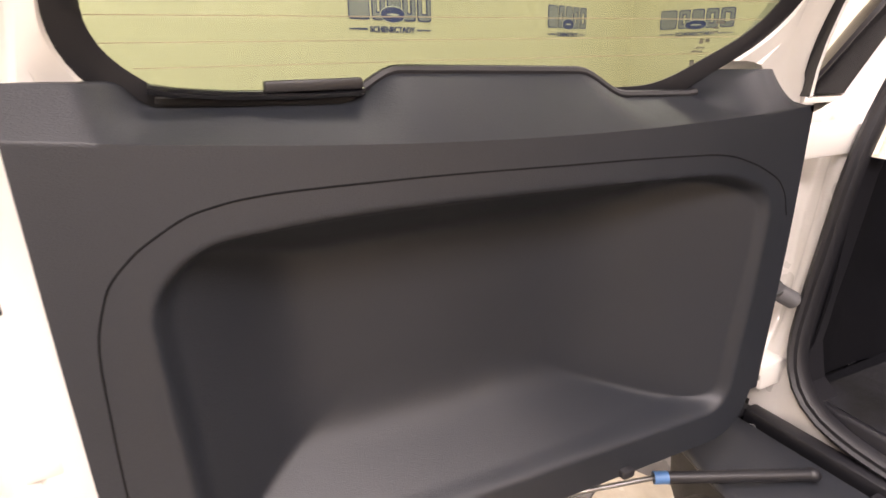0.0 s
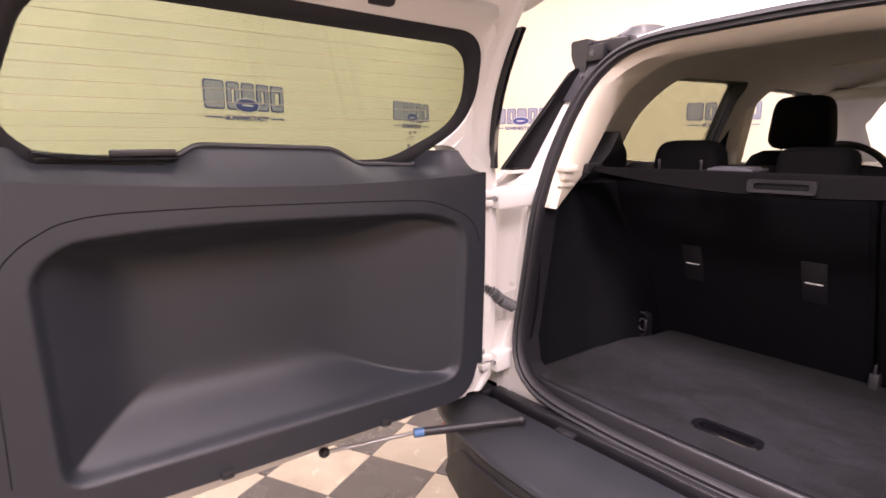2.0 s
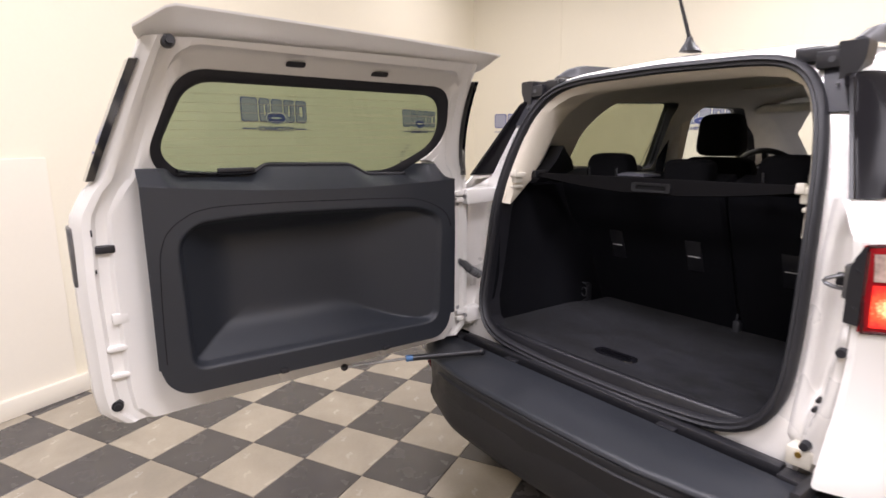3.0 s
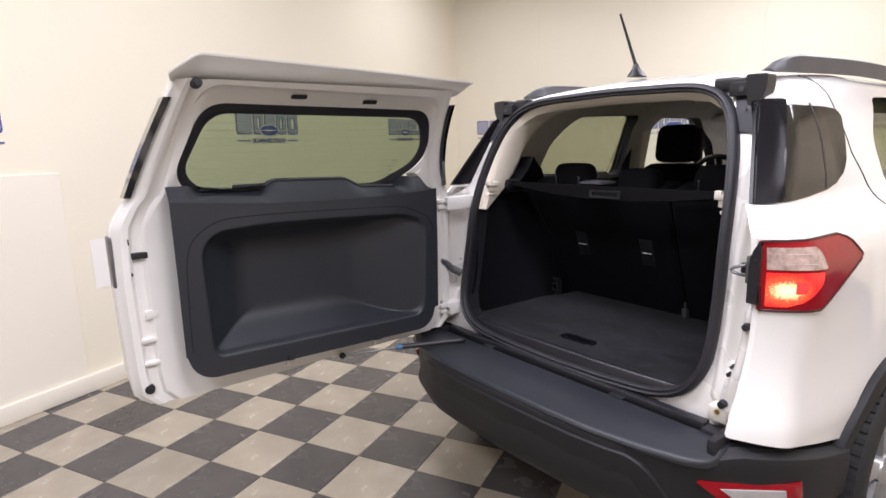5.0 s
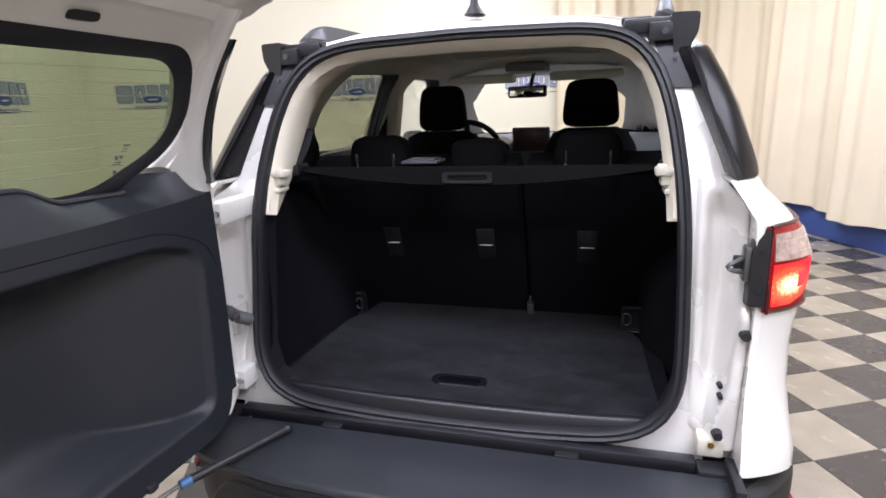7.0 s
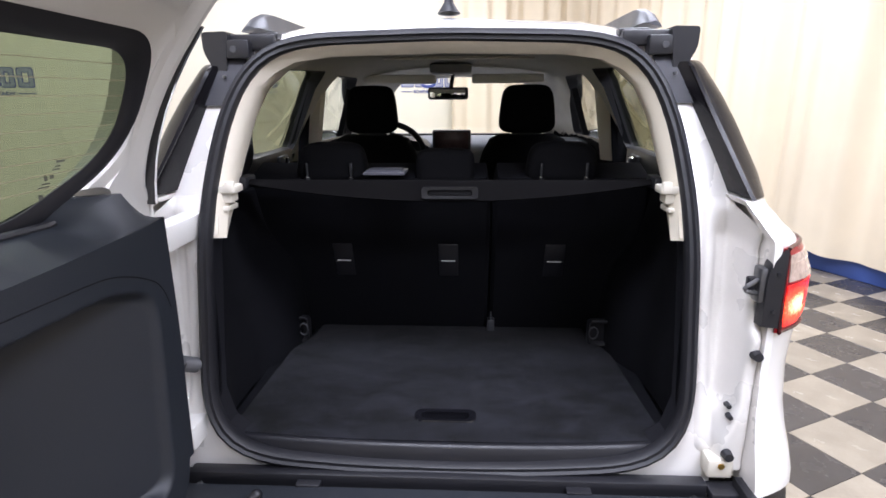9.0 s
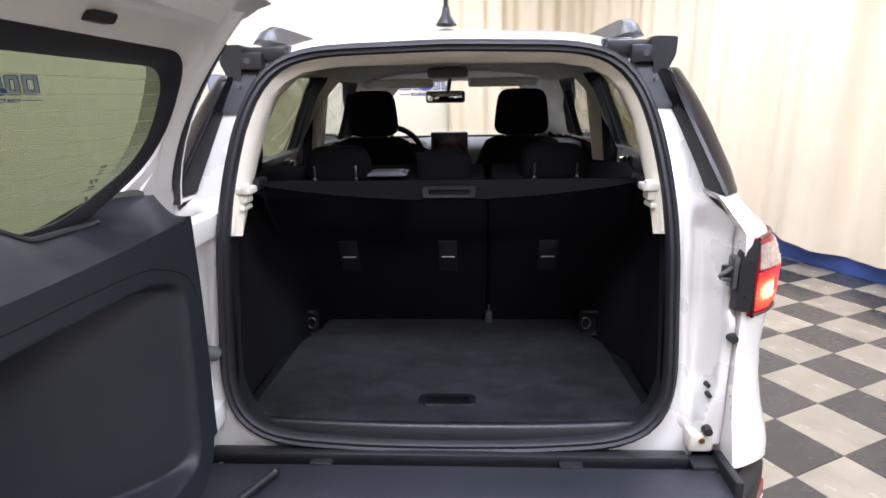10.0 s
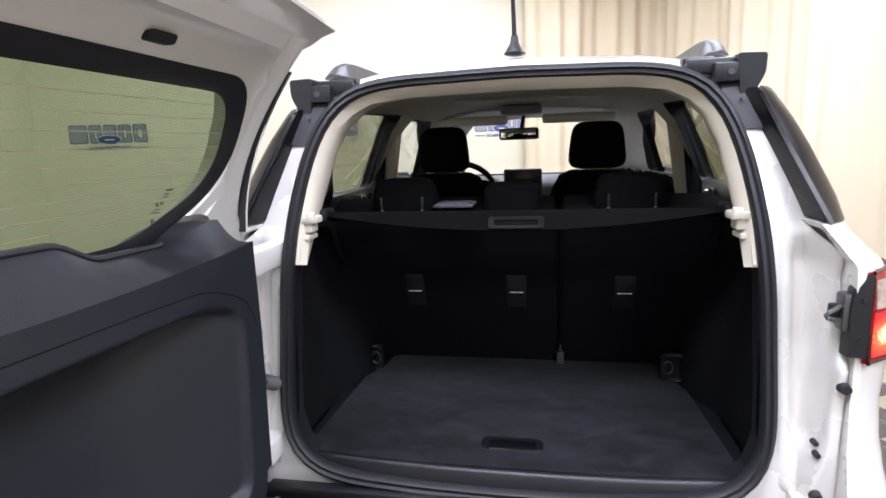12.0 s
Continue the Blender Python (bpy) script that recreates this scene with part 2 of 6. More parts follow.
def box(bm, c, s, bev=0.0, m=None, seg=2):
    r = bmesh.ops.create_cube(bm, size=1)
    vs = r["verts"]
    bmesh.ops.scale(bm, vec=s, verts=vs)
    if bev:
        es = list({e for v in vs for e in v.link_edges})
        q = bmesh.ops.bevel(bm, geom=es, offset=bev, segments=seg, affect="EDGES", profile=0.5)
        vs = list({v for f in q["faces"] for v in f.verts} | {v for v in vs if v.is_valid})
    t = Matrix.Translation(c) if m is None else m @ Matrix.Translation(c)
    bmesh.ops.transform(bm, matrix=t, verts=vs)
    return vs


def cyl(bm, a, b, r1, r2=None, n=16, caps=True):
    a, b = Vector(a), Vector(b)
    d = b - a
    q = d.to_track_quat("Z", "Y").to_matrix().to_4x4()
    r = bmesh.ops.create_cone(bm, cap_ends=caps, segments=n, radius1=r1, radius2=r1 if r2 is None else r2, depth=d.length)
    bmesh.ops.transform(bm, matrix=Matrix.Translation((a + b) / 2) @ q, verts=r["verts"])
    return r["verts"]


def ball(bm, c, s, seg=16):
    r = bmesh.ops.create_uvsphere(bm, u_segments=seg, v_segments=seg // 2 + 2, radius=1)
    bmesh.ops.transform(bm, matrix=Matrix.Translation(c) @ Matrix.Diagonal((*s, 1)), verts=r["verts"])


def loft(bm, rings, closed=True, cap0=True, cap1=True, mi=0):
    """Skins rings of equal length, each a list of points."""
    vs = [[bm.verts.new(p) for p in r] for r in rings]
    k = len(vs[0])
    for a, b in zip(vs, vs[1:]):
        for i in range(k if closed else k - 1):
            j = (i + 1) % k
            f = bm.faces.new((a[i], a[j], b[j], b[i]))
            f.material_index = mi
    if closed and cap0:
        bm.faces.new(vs[0][::-1])
    if closed and cap1:
        bm.faces.new(vs[-1])
    return vs


def prism(bm, pts, v, mi=0):
    """A polygon (3D points) pushed along the vector v."""
    a = [bm.verts.new(p) for p in pts]
    b = [bm.verts.new(Vector(p) + Vector(v)) for p in pts]
    fs = [bm.faces.new(a), bm.faces.new(b[::-1])]
    for i in range(len(a)):
        j = (i + 1) % len(a)
        fs.append(bm.faces.new((a[i], b[i], b[j], a[j])))
    for f in fs:
        f.material_index = mi
    return fs


def tube(bm, pts, r, n=10, closed=False, flat=None):
    """A round (or, with flat, elliptical) bar along a line of points."""
    pts = [Vector(p) for p in pts]
    rings = []
    up = Vector((0, 0, 1))
    for i, p in enumerate(pts):
        a = pts[i - 1] if (i or closed) else p
        b = pts[(i + 1) % len(pts)] if (i < len(pts) - 1 or closed) else p
        t = (b - a).normalized()
        s = t.cross(up)
        if s.length < 0.05:
            s = t.cross(Vector((0, 1, 0)))
        s.normalize()
        w = s.cross(t)
        ra, rb = (r, r) if flat is None else flat
        rings.append([p + s * ra * math.cos(x) + w * rb * math.sin(x) for x in np.linspace(0, 2 * math.pi, n, endpoint=False)])
    if closed:
        rings.append(rings[0])
        loft(bm, rings, True, False, False)
        bmesh.ops.remove_doubles(bm, verts=bm.verts, dist=1e-5)
    else:
        loft(bm, rings)


def rounded(pts, r, n=5):
    """A polygon with its corners rounded (2D points; r one radius or one for each corner)."""
    out = []
    k = len(pts)
    for i in range(k):
        p, a, b = Vector(pts[i]), Vector(pts[i - 1]), Vector(pts[(i + 1) % k])
        rr = r[i] if isinstance(r, (list, tuple)) else r
        u, v = (a - p), (b - p)
        rr = min(rr, u.length * 0.49, v.length * 0.49)
        s, e = p + u.normalized() * rr, p + v.normalized() * rr
        for t in np.linspace(0, 1, n):
            out.append(tuple(s * (1 - t) ** 2 + p * 2 * t * (1 - t) + e * t * t))
    return out


def cut(ob, *cutters):
    """Takes the cutters out of a solid, bakes the result and removes them."""
    for c in cutters:
        md = ob.modifiers.new("cut", "BOOLEAN")
        md.object, md.operation, md.solver = c, "DIFFERENCE", "EXACT"
    dg = bpy.context.evaluated_depsgraph_get()
    dg.update()
    me = bpy.data.meshes.new_from_object(ob.evaluated_get(dg))
    ob.modifiers.clear()
    ob.data = me
    for c in cutters:
        bpy.data.objects.remove(c)
    return ob


def resharpen(ob, angle=35):
    ob.data.shade_smooth()
    ob.data.set_sharp_from_angle(angle=radians(angle))


# ---- the room ----
NL, NR, DF, DB, HC = -2.86, 4.25, 5.0, -5.2, 3.5
RM = room(0, 0, 0)


def slab(name, lo, hi, material, label, m=RM):
    bm = bmesh.new()
    lo, hi = Vector(lo), Vector(hi)
    box(bm, (lo + hi) / 2, hi - lo)
    ob = obj(name, bm, material, smooth=0, m=m)
    return tagged(ob, label, "wall" if "wall" in name else name.split("_")[0], kind="structure")


slab("wall_left", (NL - 0.2, DB, 0), (NL, DF + 0.6, HC), WALL, "cream painted booth wall with dealer signs")
slab("wall_right", (NR, DB, 0), (NR + 0.2, DF + 0.6, HC), WALL, "cream painted wall hidden behind a curtain")
# added behind the camera, darker than the other walls to deepen contrast
slab("wall_back", (NL - 0.2, DB - 0.2, 0), (NR + 0.2, DB, HC), BACKW, "unseen closing wall, grey to cut bounced light")
slab("ceiling", (NL - 0.2, DB - 0.2, HC + 0.02), (NR + 0.2, DF + 0.8, HC + 0.2), CEIL, "unseen ceiling, grey to lessen light bounced down")
bm = bmesh.new()
prism(bm, [(NL - 0.2, DF - 0.01, 0), (NR + 0.2, DF + 0.5, 0), (NR + 0.2, DF + 0.7, 0), (NL - 0.2, DF + 0.2, 0)], (0, 0, HC))
tagged(obj("wall_far", bm, WALL, smooth=0, m=RM), "cream painted booth wall in front of the car", "wall", kind="structure")
FARS = 0.51 / (NR - NL + 0.4)  # slope of the far wall


def far_d(n):
    return DF - 0.01 + FARS * (n - NL + 0.2)


# floor tiles
TILE, TA = 0.3048, 26.65
TORG = (-1.122, -0.544)
FL = pose(*TORG, 0, 0, 0, TA)
bm = bmesh.new()
box(bm, (0.7, 0, -0.055), (7.6, 11.6, 0.1))
floor = tagged(obj("floor", bm, SUBFL, smooth=0, m=RM), "black and cream checkerboard vinyl tile floor", "floor", kind="structure")


def tile_bm(bm, x, y):
    a, g, h = TILE / 2 - 0.0012, 0.004, 0.0
    lo = [bm.verts.new((x + sx * a, y + sy * a, -0.006)) for sx, sy in ((-1, -1), (1, -1), (1, 1), (-1, 1))]
    mi = [bm.verts.new((x + sx * a, y + sy * a, -0.0012)) for sx, sy in ((-1, -1), (1, -1), (1, 1), (-1, 1))]
    hi = [bm.verts.new((x + sx * (a - 0.0015), y + sy * (a - 0.0015), h)) for sx, sy in ((-1, -1), (1, -1), (1, 1), (-1, 1))]
    bm.faces.new(hi)
    for i in range(4):
        j = (i + 1) % 4
        bm.faces.new((lo[i], lo[j], mi[j], mi[i]))
        bm.faces.new((mi[i], mi[j], hi[j], hi[i]))


# ---- the car ----
car = thing("car", "white compact SUV with its side-hinged tailgate wide open", "car")


def yr(z):
    """The leaning plane of the rear opening."""
    return float(np.interp(z, [0.20, 0.60, 0.70, 0.80, 0.90, 1.0, 1.1, 1.2, 1.3, 1.4, 1.5, 1.56, 1.70], [-0.03, -0.03, -0.012, 0.016, 0.036, 0.052, 0.064, 0.090, 0.126, 0.166, 0.212, 0.25, 0.36]))


SZ = [0.28, 0.35, 0.5, 0.62, 0.8, 1.0, 1.1, 1.2, 1.25, 1.5, 1.57, 1.61, 1.64, 1.655]
SX = [0.78, 0.83, 0.855, 0.865, 0.88, 0.872, 0.855, 0.812, 0.785, 0.668, 0.612, 0.53, 0.36, 0.0]
DY = [0.8, 3.0, 3.5, 3.8, 3.95, 4.05]
DX = [0.0, 0.0, 0.04, 0.12, 0.22, 0.36]
HY = [-0.03, 0.1, 0.25, 0.45, 0.7, 1.8, 2.2, 2.4, 2.6, 2.8, 3.0, 3.2, 3.5, 3.8, 3.95, 4.03]
HZ = [1.605, 1.626, 1.642, 1.652, 1.66, 1.66, 1.635, 1.575, 1.45, 1.3, 1.15, 1.10, 1.06, 0.97, 0.86, 0.72]
FR = [i / 40 for i in range(32)] + [0.80, 0.83, 0.855, 0.88, 0.92, 0.95, 0.975, 0.99, 1.0]
# the rear corner: its edge, then the half width a hand's breadth and an arm's length ahead of it
CZ = [0.28, 0.50, 0.633, 0.70, 0.746, 0.85, 0.978, 1.172, 1.210, 1.251, 1.340, 1.427, 1.549, 1.60]
CY = [-0.12, -0.12, -0.119, -0.095, -0.073, -0.045, -0.040, -0.047, -0.02, 0.007, 0.063, 0.117, 0.194, 0.24]
CX = [0.62, 0.66, 0.669, 0.672, 0.674, 0.680, 0.684, 0.668, 0.648, 0.625, 0.599, 0.574, 0.539, 0.50]
FZ = [0.28, 0.50, 0.65, 0.72, 0.82, 0.92, 0.975, 1.08, 1.134, 1.167, 1.20, 1.226, 1.254, 1.30, 1.40, 1.47, 1.54, 1.60, 1.64, 1.655]
FX = [0.74, 0.78, 0.785, 0.776, 0.768, 0.774, 0.785, 0.785, 0.764, 0.744, 0.714, 0.692, 0.680, 0.676, 0.653, 0.627, 0.592, 0.530, 0.34, 0.0]
MX = [0.78, 0.838, 0.846, 0.838, 0.822, 0.815, 0.810, 0.802, 0.788, 0.768, 0.736, 0.710, 0.698, 0.692, 0.664, 0.638, 0.604, 0.545, 0.35, 0.0]


def corner_y(z):
    return float(np.interp(z, CZ, CY)) if z < 1.60 else 0.24 + (z - 1.60) * 0.2


def rear_level(z):
    """The even-roof height that a true height at the rear edge stands for."""
    return z if z < 1.08 else 1.08 + 0.575 * (z - 1.08) / 0.53


def corner_x(z):
    return float(np.interp(rear_level(z), CZ, CX))


def flank(y, z):
    """Half width of the body at y, for the height z below an even roof."""
    a = float(np.interp(z, CZ + [1.625, 1.645, 1.655], CX + [0.43, 0.28, 0.0]))
    b, m, c = float(np.interp(z, FZ, FX)), float(np.interp(z, FZ, MX)), float(np.interp(z, SZ, SX))
    s = max(0.0, y - corner_y(z))
    e = corner_y(z) + 0.12
    if s < 0.12:
        return a + (b - a) * (1 - (1 - s / 0.12) ** (2.0 if z < 1.2 else 2.6))
    if y < 0.42:
        return b + (m - b) * (y - e) / (0.42 - e)
    if y < 0.85:
        t = (y - 0.42) / 0.43
        return m + (c - m) * t * (1.6 - 0.6 * t)
    return c - float(np.interp(y, DY, DX)) * (1 if z < 1.6 else max(0.0, (1.655 - z) / 0.055))


def body_ring(Y, inset=0.0, floor_z=0.28, hdrop=0.0, lean=0.0):
    h = float(np.interp(Y, HY, HZ)) - hdrop
    zb = min(1.08, h - 0.14)
    k = max(0.0, 1 - (Y + 0.03) / 0.9)
    half = [(0.0, Y + (corner_y(floor_z) + 0.03 + lean) * k, floor_z), (0.35, Y + (corner_y(floor_z) + 0.03 + lean) * k, floor_z)]
    levels = [(floor_z + (1.08 - floor_z) * f, floor_z + (zb - floor_z) * f) for f in (0.0, 0.05, 0.12, 0.25, 0.34, 0.42, 0.46, 0.5, 0.56, 0.64, 0.75, 0.82, 0.88, 0.94)]
    levels += [(1.08 + f * 0.575, zb + f * (h - zb)) for f in FR]
    for zr, z in levels:
        y = Y + ((max(corner_y(zr), yr(zr)) if inset else corner_y(zr)) + 0.03 + lean) * k
        f = (zr - 1.08) / 0.575
        half.append((max(0.0, flank(y, zr) - inset * (1 if f < 0.9 else (1 - f) / 0.1)), y, z))
    return half + [(-x, y, z) for x, y, z in half[-2:0:-1]]


def stations(a, b, n):
    return [a + (b - a) * i / (n - 1) for i in range(n)]


YS = [-0.03, -0.022, -0.012, 0.0, 0.015, 0.035, 0.06, 0.095, 0.13] + stations(0.155, 0.62, 22) + stations(0.7, 2.2, 12) + stations(2.3, 4.03, 20)


def sym_loft(bm, rings):
    """Skins mirrored rings and closes both ends with rungs from side to side."""
    vs = loft(bm, rings, True, False, False)
    k = len(rings[0])
    for r in (vs[0], vs[-1]):
        for i in range(k // 2):
            q = [r[i], r[i + 1], r[(k - i - 1) % k], r[(k - i) % k]]
            q = list(dict.fromkeys(q))
            if len(q) > 2:
                bm.faces.new(q)
    bmesh.ops.remove_doubles(bm, verts=bm.verts, dist=1e-5)
    bmesh.ops.dissolve_degenerate(bm, edges=bm.edges, dist=1e-5)
    bmesh.ops.triangulate(bm, faces=bm.faces)
    bmesh.ops.recalc_face_normals(bm, faces=bm.faces)


bm = bmesh.new()
sym_loft(bm, [body_ring(Y) for Y in YS])
bmesh.ops.recalc_face_normals(bm, faces=bm.faces)
body = obj("body", bm, [PAINT, HEADL, RUBBER], car, smooth=0)
bm = bmesh.new()
sym_loft(bm, [body_ring(Y, 0.055, 0.60, 0.04, 0.072) for Y in stations(-0.03, 0.6, 10) + stations(0.7, 2.2, 10) + stations(2.3, 2.98, 8)])
cavity = obj("cutter", bm, HEADL, smooth=0)
# the rear opening
OPEN = [(0.0, 1.578), (0.30, 1.570), (0.39, 1.556), (0.446, 1.522), (0.480, 1.46), (0.502, 1.39), (0.518, 1.30), (0.530, 1.21), (0.537, 1.1), (0.540, 0.98), (0.542, 0.85), (0.538, 0.760), (0.511, 0.695), (0.455, 0.656), (0.38, 0.641), (0.2, 0.630), (0.0, 0.627)]
OPEN_FULL = OPEN + [(-x, z) for x, z in OPEN[-2:0:-1]]
bm = bmesh.new()
prism(bm, [(x, -0.4, z) for x, z in OPEN_FULL], (0, 0.9, 0))
opening = obj("cutter", bm, BLACK, smooth=0)
REARW = [(0.635, 1.252), (0.66, 1.40), (0.80, 1.532), (1.325, 1.545), (1.40, 1.205)]
FRONTW = [(1.50, 1.215), (1.545, 1.535), (1.98, 1.535), (2.32, 1.38), (2.55, 1.20)]
cutters = []
for poly in (REARW, FRONTW):
    bm = bmesh.new()
    prism(bm, [(-1.2, y, z) for y, z in rounded(poly, 0.05)], (2.4, 0, 0))
    cutters.append(obj("cutter", bm, RUBBER, smooth=0))
bm = bmesh.new()
side = ((2.36, 1.545, 0.575), (2.30, 1.80, 0.575), (3.30, 1.80, 0.72), (3.30, 1.19, 0.72), (2.90, 1.175, 0.70))
loft(bm, [[(-w, y, z) for y, z, w in side], [(w, y, z) for y, z, w in side]])
bmesh.ops.triangulate(bm, faces=bm.faces)
bmesh.ops.recalc_face_normals(bm, faces=bm.faces)
cutters.append(obj("cutter", bm, RUBBER, smooth=0))
for s in (-1, 1):
    bm = bmesh.new()
    rings = []
    for z in np.linspace(0.668, 1.225, 12):
        e = min(1.0, (z - 0.655) / 0.03, (1.235 - z) / 0.04)
        k = 0.052 * e
        rings.append([(s * 0.580, yr(z) - 0.08, z), (s * 0.582, yr(z), z), (s * 0.592, yr(z) + k * 0.7, z), (s * 0.605, yr(z) + k, z), (s * 0.636, yr(z) + k, z), (s * 0.642, yr(z) + k * 0.8, z), (s * 0.648, yr(z), z), (s * 0.648, yr(z) - 0.08, z)])
    loft(bm, rings)
    bmesh.ops.triangulate(bm, faces=bm.faces)
    bmesh.ops.recalc_face_normals(bm, faces=bm.faces)
    cutters.append(obj("cutter", bm, PEARL, smooth=0))
AX_R, AX_F, WR = 0.60, 3.12, 0.335
for ya in (AX_R, AX_F):
    for s in (-1, 1):
        bm = bmesh.new()
        cyl(bm, (s * 0.60, ya, WR), (s * 1.1, ya, WR), 0.385, n=40)
        cutters.append(obj("cutter", bm, BLACK, smooth=0))
body.data.materials.append(BLACK)
body.data.materials.append(BEIGE)
body.data.materials.append(PEARL)
# the rear face lies deeper than the corner panels, which end above the bumper
bm = bmesh.new()
rings = []
for z in list(np.linspace(0.20, 1.2355, 30)) + list(np.linspace(1.2365, 1.63, 20)):
    w = corner_x(z) - 0.014 if z < 1.236 else corner_x(z) + 0.03
    rings.append([(-w, -0.5, z), (w, -0.5, z), (w, yr(z), z), (-w, yr(z), z)])
loft(bm, rings)
bmesh.ops.triangulate(bm, faces=bm.faces)
recess = obj("cutter", bm, PEARL, smooth=0)
low = []
for s in (-1, 1):
    bm = bmesh.new()
    prism(bm, [(s * 0.60, y, z) for y, z in ((-0.4, 0.1), (-0.4, 0.634), (-0.119, 0.632), (0.0, 0.612), (0.12, 0.585), (0.30, 0.552), (0.30, 0.1))], (s * 0.6, 0, 0))
    bmesh.ops.recalc_face_normals(bm, faces=bm.faces)
    low.append(obj("cutter", bm, PAINT, smooth=0))
cut(body, cavity, opening, recess, *cutters, *low)
resharpen(body, 30)
body["label"] = "white painted body shell"

# interior lining, split off the shell
bm = bmesh.new()
bm.from_mesh(body.data)
names = [m.name for m in body.data.materials]
def split_off(keep, name, material, label):
    """Moves the chosen lining faces into a part of their own."""
    lin = [f for f in bm.faces if names[f.material_index] == "headliner" and keep(f.calc_center_median().z)]
    bm2 = bmesh.new()
    vm = {}
    for f in lin:
        ring = []
        for v in f.verts:
            if v.index not in vm:
                vm[v.index] = bm2.verts.new(v.co)
            ring.append(vm[v.index])
        bm2.faces.new(ring)
    bmesh.ops.delete(bm, geom=lin, context="FACES")
    part(name, bm2, material, car, label, 30)


split_off(lambda z: z < 1.19, "cabin_lining", LINER, "black lower cabin lining")
bm.verts.index_update()
split_off(lambda z: True, "headliner", HEADL, "light grey cloth headliner and pillar lining")
bm.to_mesh(body.data)
bm.free()
resharpen(body, 30)

# the seal round the opening
bm = bmesh.new()
sp = [Vector((x, yr(z) - 0.012, z)) for x, z in OPEN_FULL]
dense = []
for a, b in zip(sp, sp[1:] + sp[:1]):
    for t in np.linspace(0, 1, max(2, int((b - a).length / 0.03)), endpoint=False):
        dense.append(a.lerp(b, t))
for _ in range(3):
    dense = [(dense[i - 1] + dense[i] * 2 + dense[(i + 1) % len(dense)]) / 4 for i in range(len(dense))]


def swept(bm, path, prof, closed=True):
    """Sweeps a profile of (outward, rearward) offsets along the opening's rim."""
    rings = []
    k = len(path)
    for i, p in enumerate(path):
        t = (path[(i + 1) % k] - path[i - 1]).normalized()
        back = Vector((0, -1, 0))
        out = t.cross(back).normalized()
        if out.dot(Vector((p.x, 0, p.z - 1.1))) < 0:
            out = -out
        back = out.cross(t)
        if back.y > 0:
            back = -back
        rings.append([p + out * o + back * b for o, b in prof])
    rings.append(rings[0])
    loft(bm, rings, True, False, False)
    bmesh.ops.remove_doubles(bm, verts=bm.verts, dist=1e-6)


swept(bm, dense, [(0.018, -0.012), (0.019, 0.006), (0.014, 0.016), (0.006, 0.020), (0.002, 0.013), (-0.001, 0.013), (-0.006, 0.014), (-0.010, 0.008), (-0.010, -0.012), (-0.006, -0.02), (0.01, -0.02)])
part("tailgate_seal", bm, RUBBER, car, "black ribbed rubber door seal", 50)

# sill and scuff plate inside the seal
bm = bmesh.new()
rings = []
for x in np.linspace(-0.50, 0.50, 25):
    q = -0.018 + 0.026 * (abs(x) / 0.5) ** 2.5
    rings.append([(x, -0.032, 0.60), (x, q - 0.014, 0.630), (x, q - 0.010, 0.652), (x, q - 0.006, 0.666), (x, q - 0.002, 0.6715), (x, q + 0.004, 0.673), (x, q + 0.010, 0.6715), (x, q + 0.012, 0.667), (x, 0.03, 0.664), (x, 0.03, 0.60)])
loft(bm, rings)
part("scuff_plate", bm, BLACK, car, "black plastic load sill plate")

# load floor
bm = bmesh.new()
fp = rounded([(-0.515, 0.020), (-0.36, 0.004), (-0.2, -0.004), (0.2, -0.004), (0.36, 0.004), (0.515, 0.020), (0.492, 0.46), (0.446, 0.575), (0.444, 0.66), (-0.455, 0.66), (-0.458, 0.575), (-0.502, 0.46)], 0.02, 4)
prism(bm, [(x, y, 0.655) for x, y in fp], (0, 0, 0.017))
lf = obj("load_floor", bm, [CARPET], car, smooth=0)
bm = bmesh.new()
prism(bm, [(x, y, 0.60) for x, y in rounded([(-0.062, 0.082), (0.062, 0.082), (0.062, 0.118), (-0.062, 0.118)], 0.018, 6)], (0, 0, 0.2))
c1 = obj("cutter", bm, CARPET, smooth=0)
cut(lf, c1)
lf["label"] = "worn dark grey carpet load floor"
bm = bmesh.new()
box(bm, (0, 0.34, 0.640), (1.10, 0.66, 0.026), 0.004)
part("floor_tray", bm, LINER, car, "black plastic tray under the load floor")
bm = bmesh.new()
o = rounded([(-0.078, 0.072), (0.078, 0.072), (0.078, 0.128), (-0.078, 0.128)], 0.027, 7)
i = rounded([(-0.060, 0.084), (0.060, 0.084), (0.060, 0.116), (-0.060, 0.116)], 0.016, 7)
loft(bm, [[(x, y, 0.672) for x, y in o], [(x * 0.98, 0.1 + (y - 0.1) * 0.96, 0.676) for x, y in o], [(x, y, 0.675) for x, y in i], [(x * 0.97, 0.1 + (y - 0.1) * 0.95, 0.640) for x, y in i]], True, False, True)
part("pull_handle", bm, GLOSSB, lf, "black recessed oval pull handle")


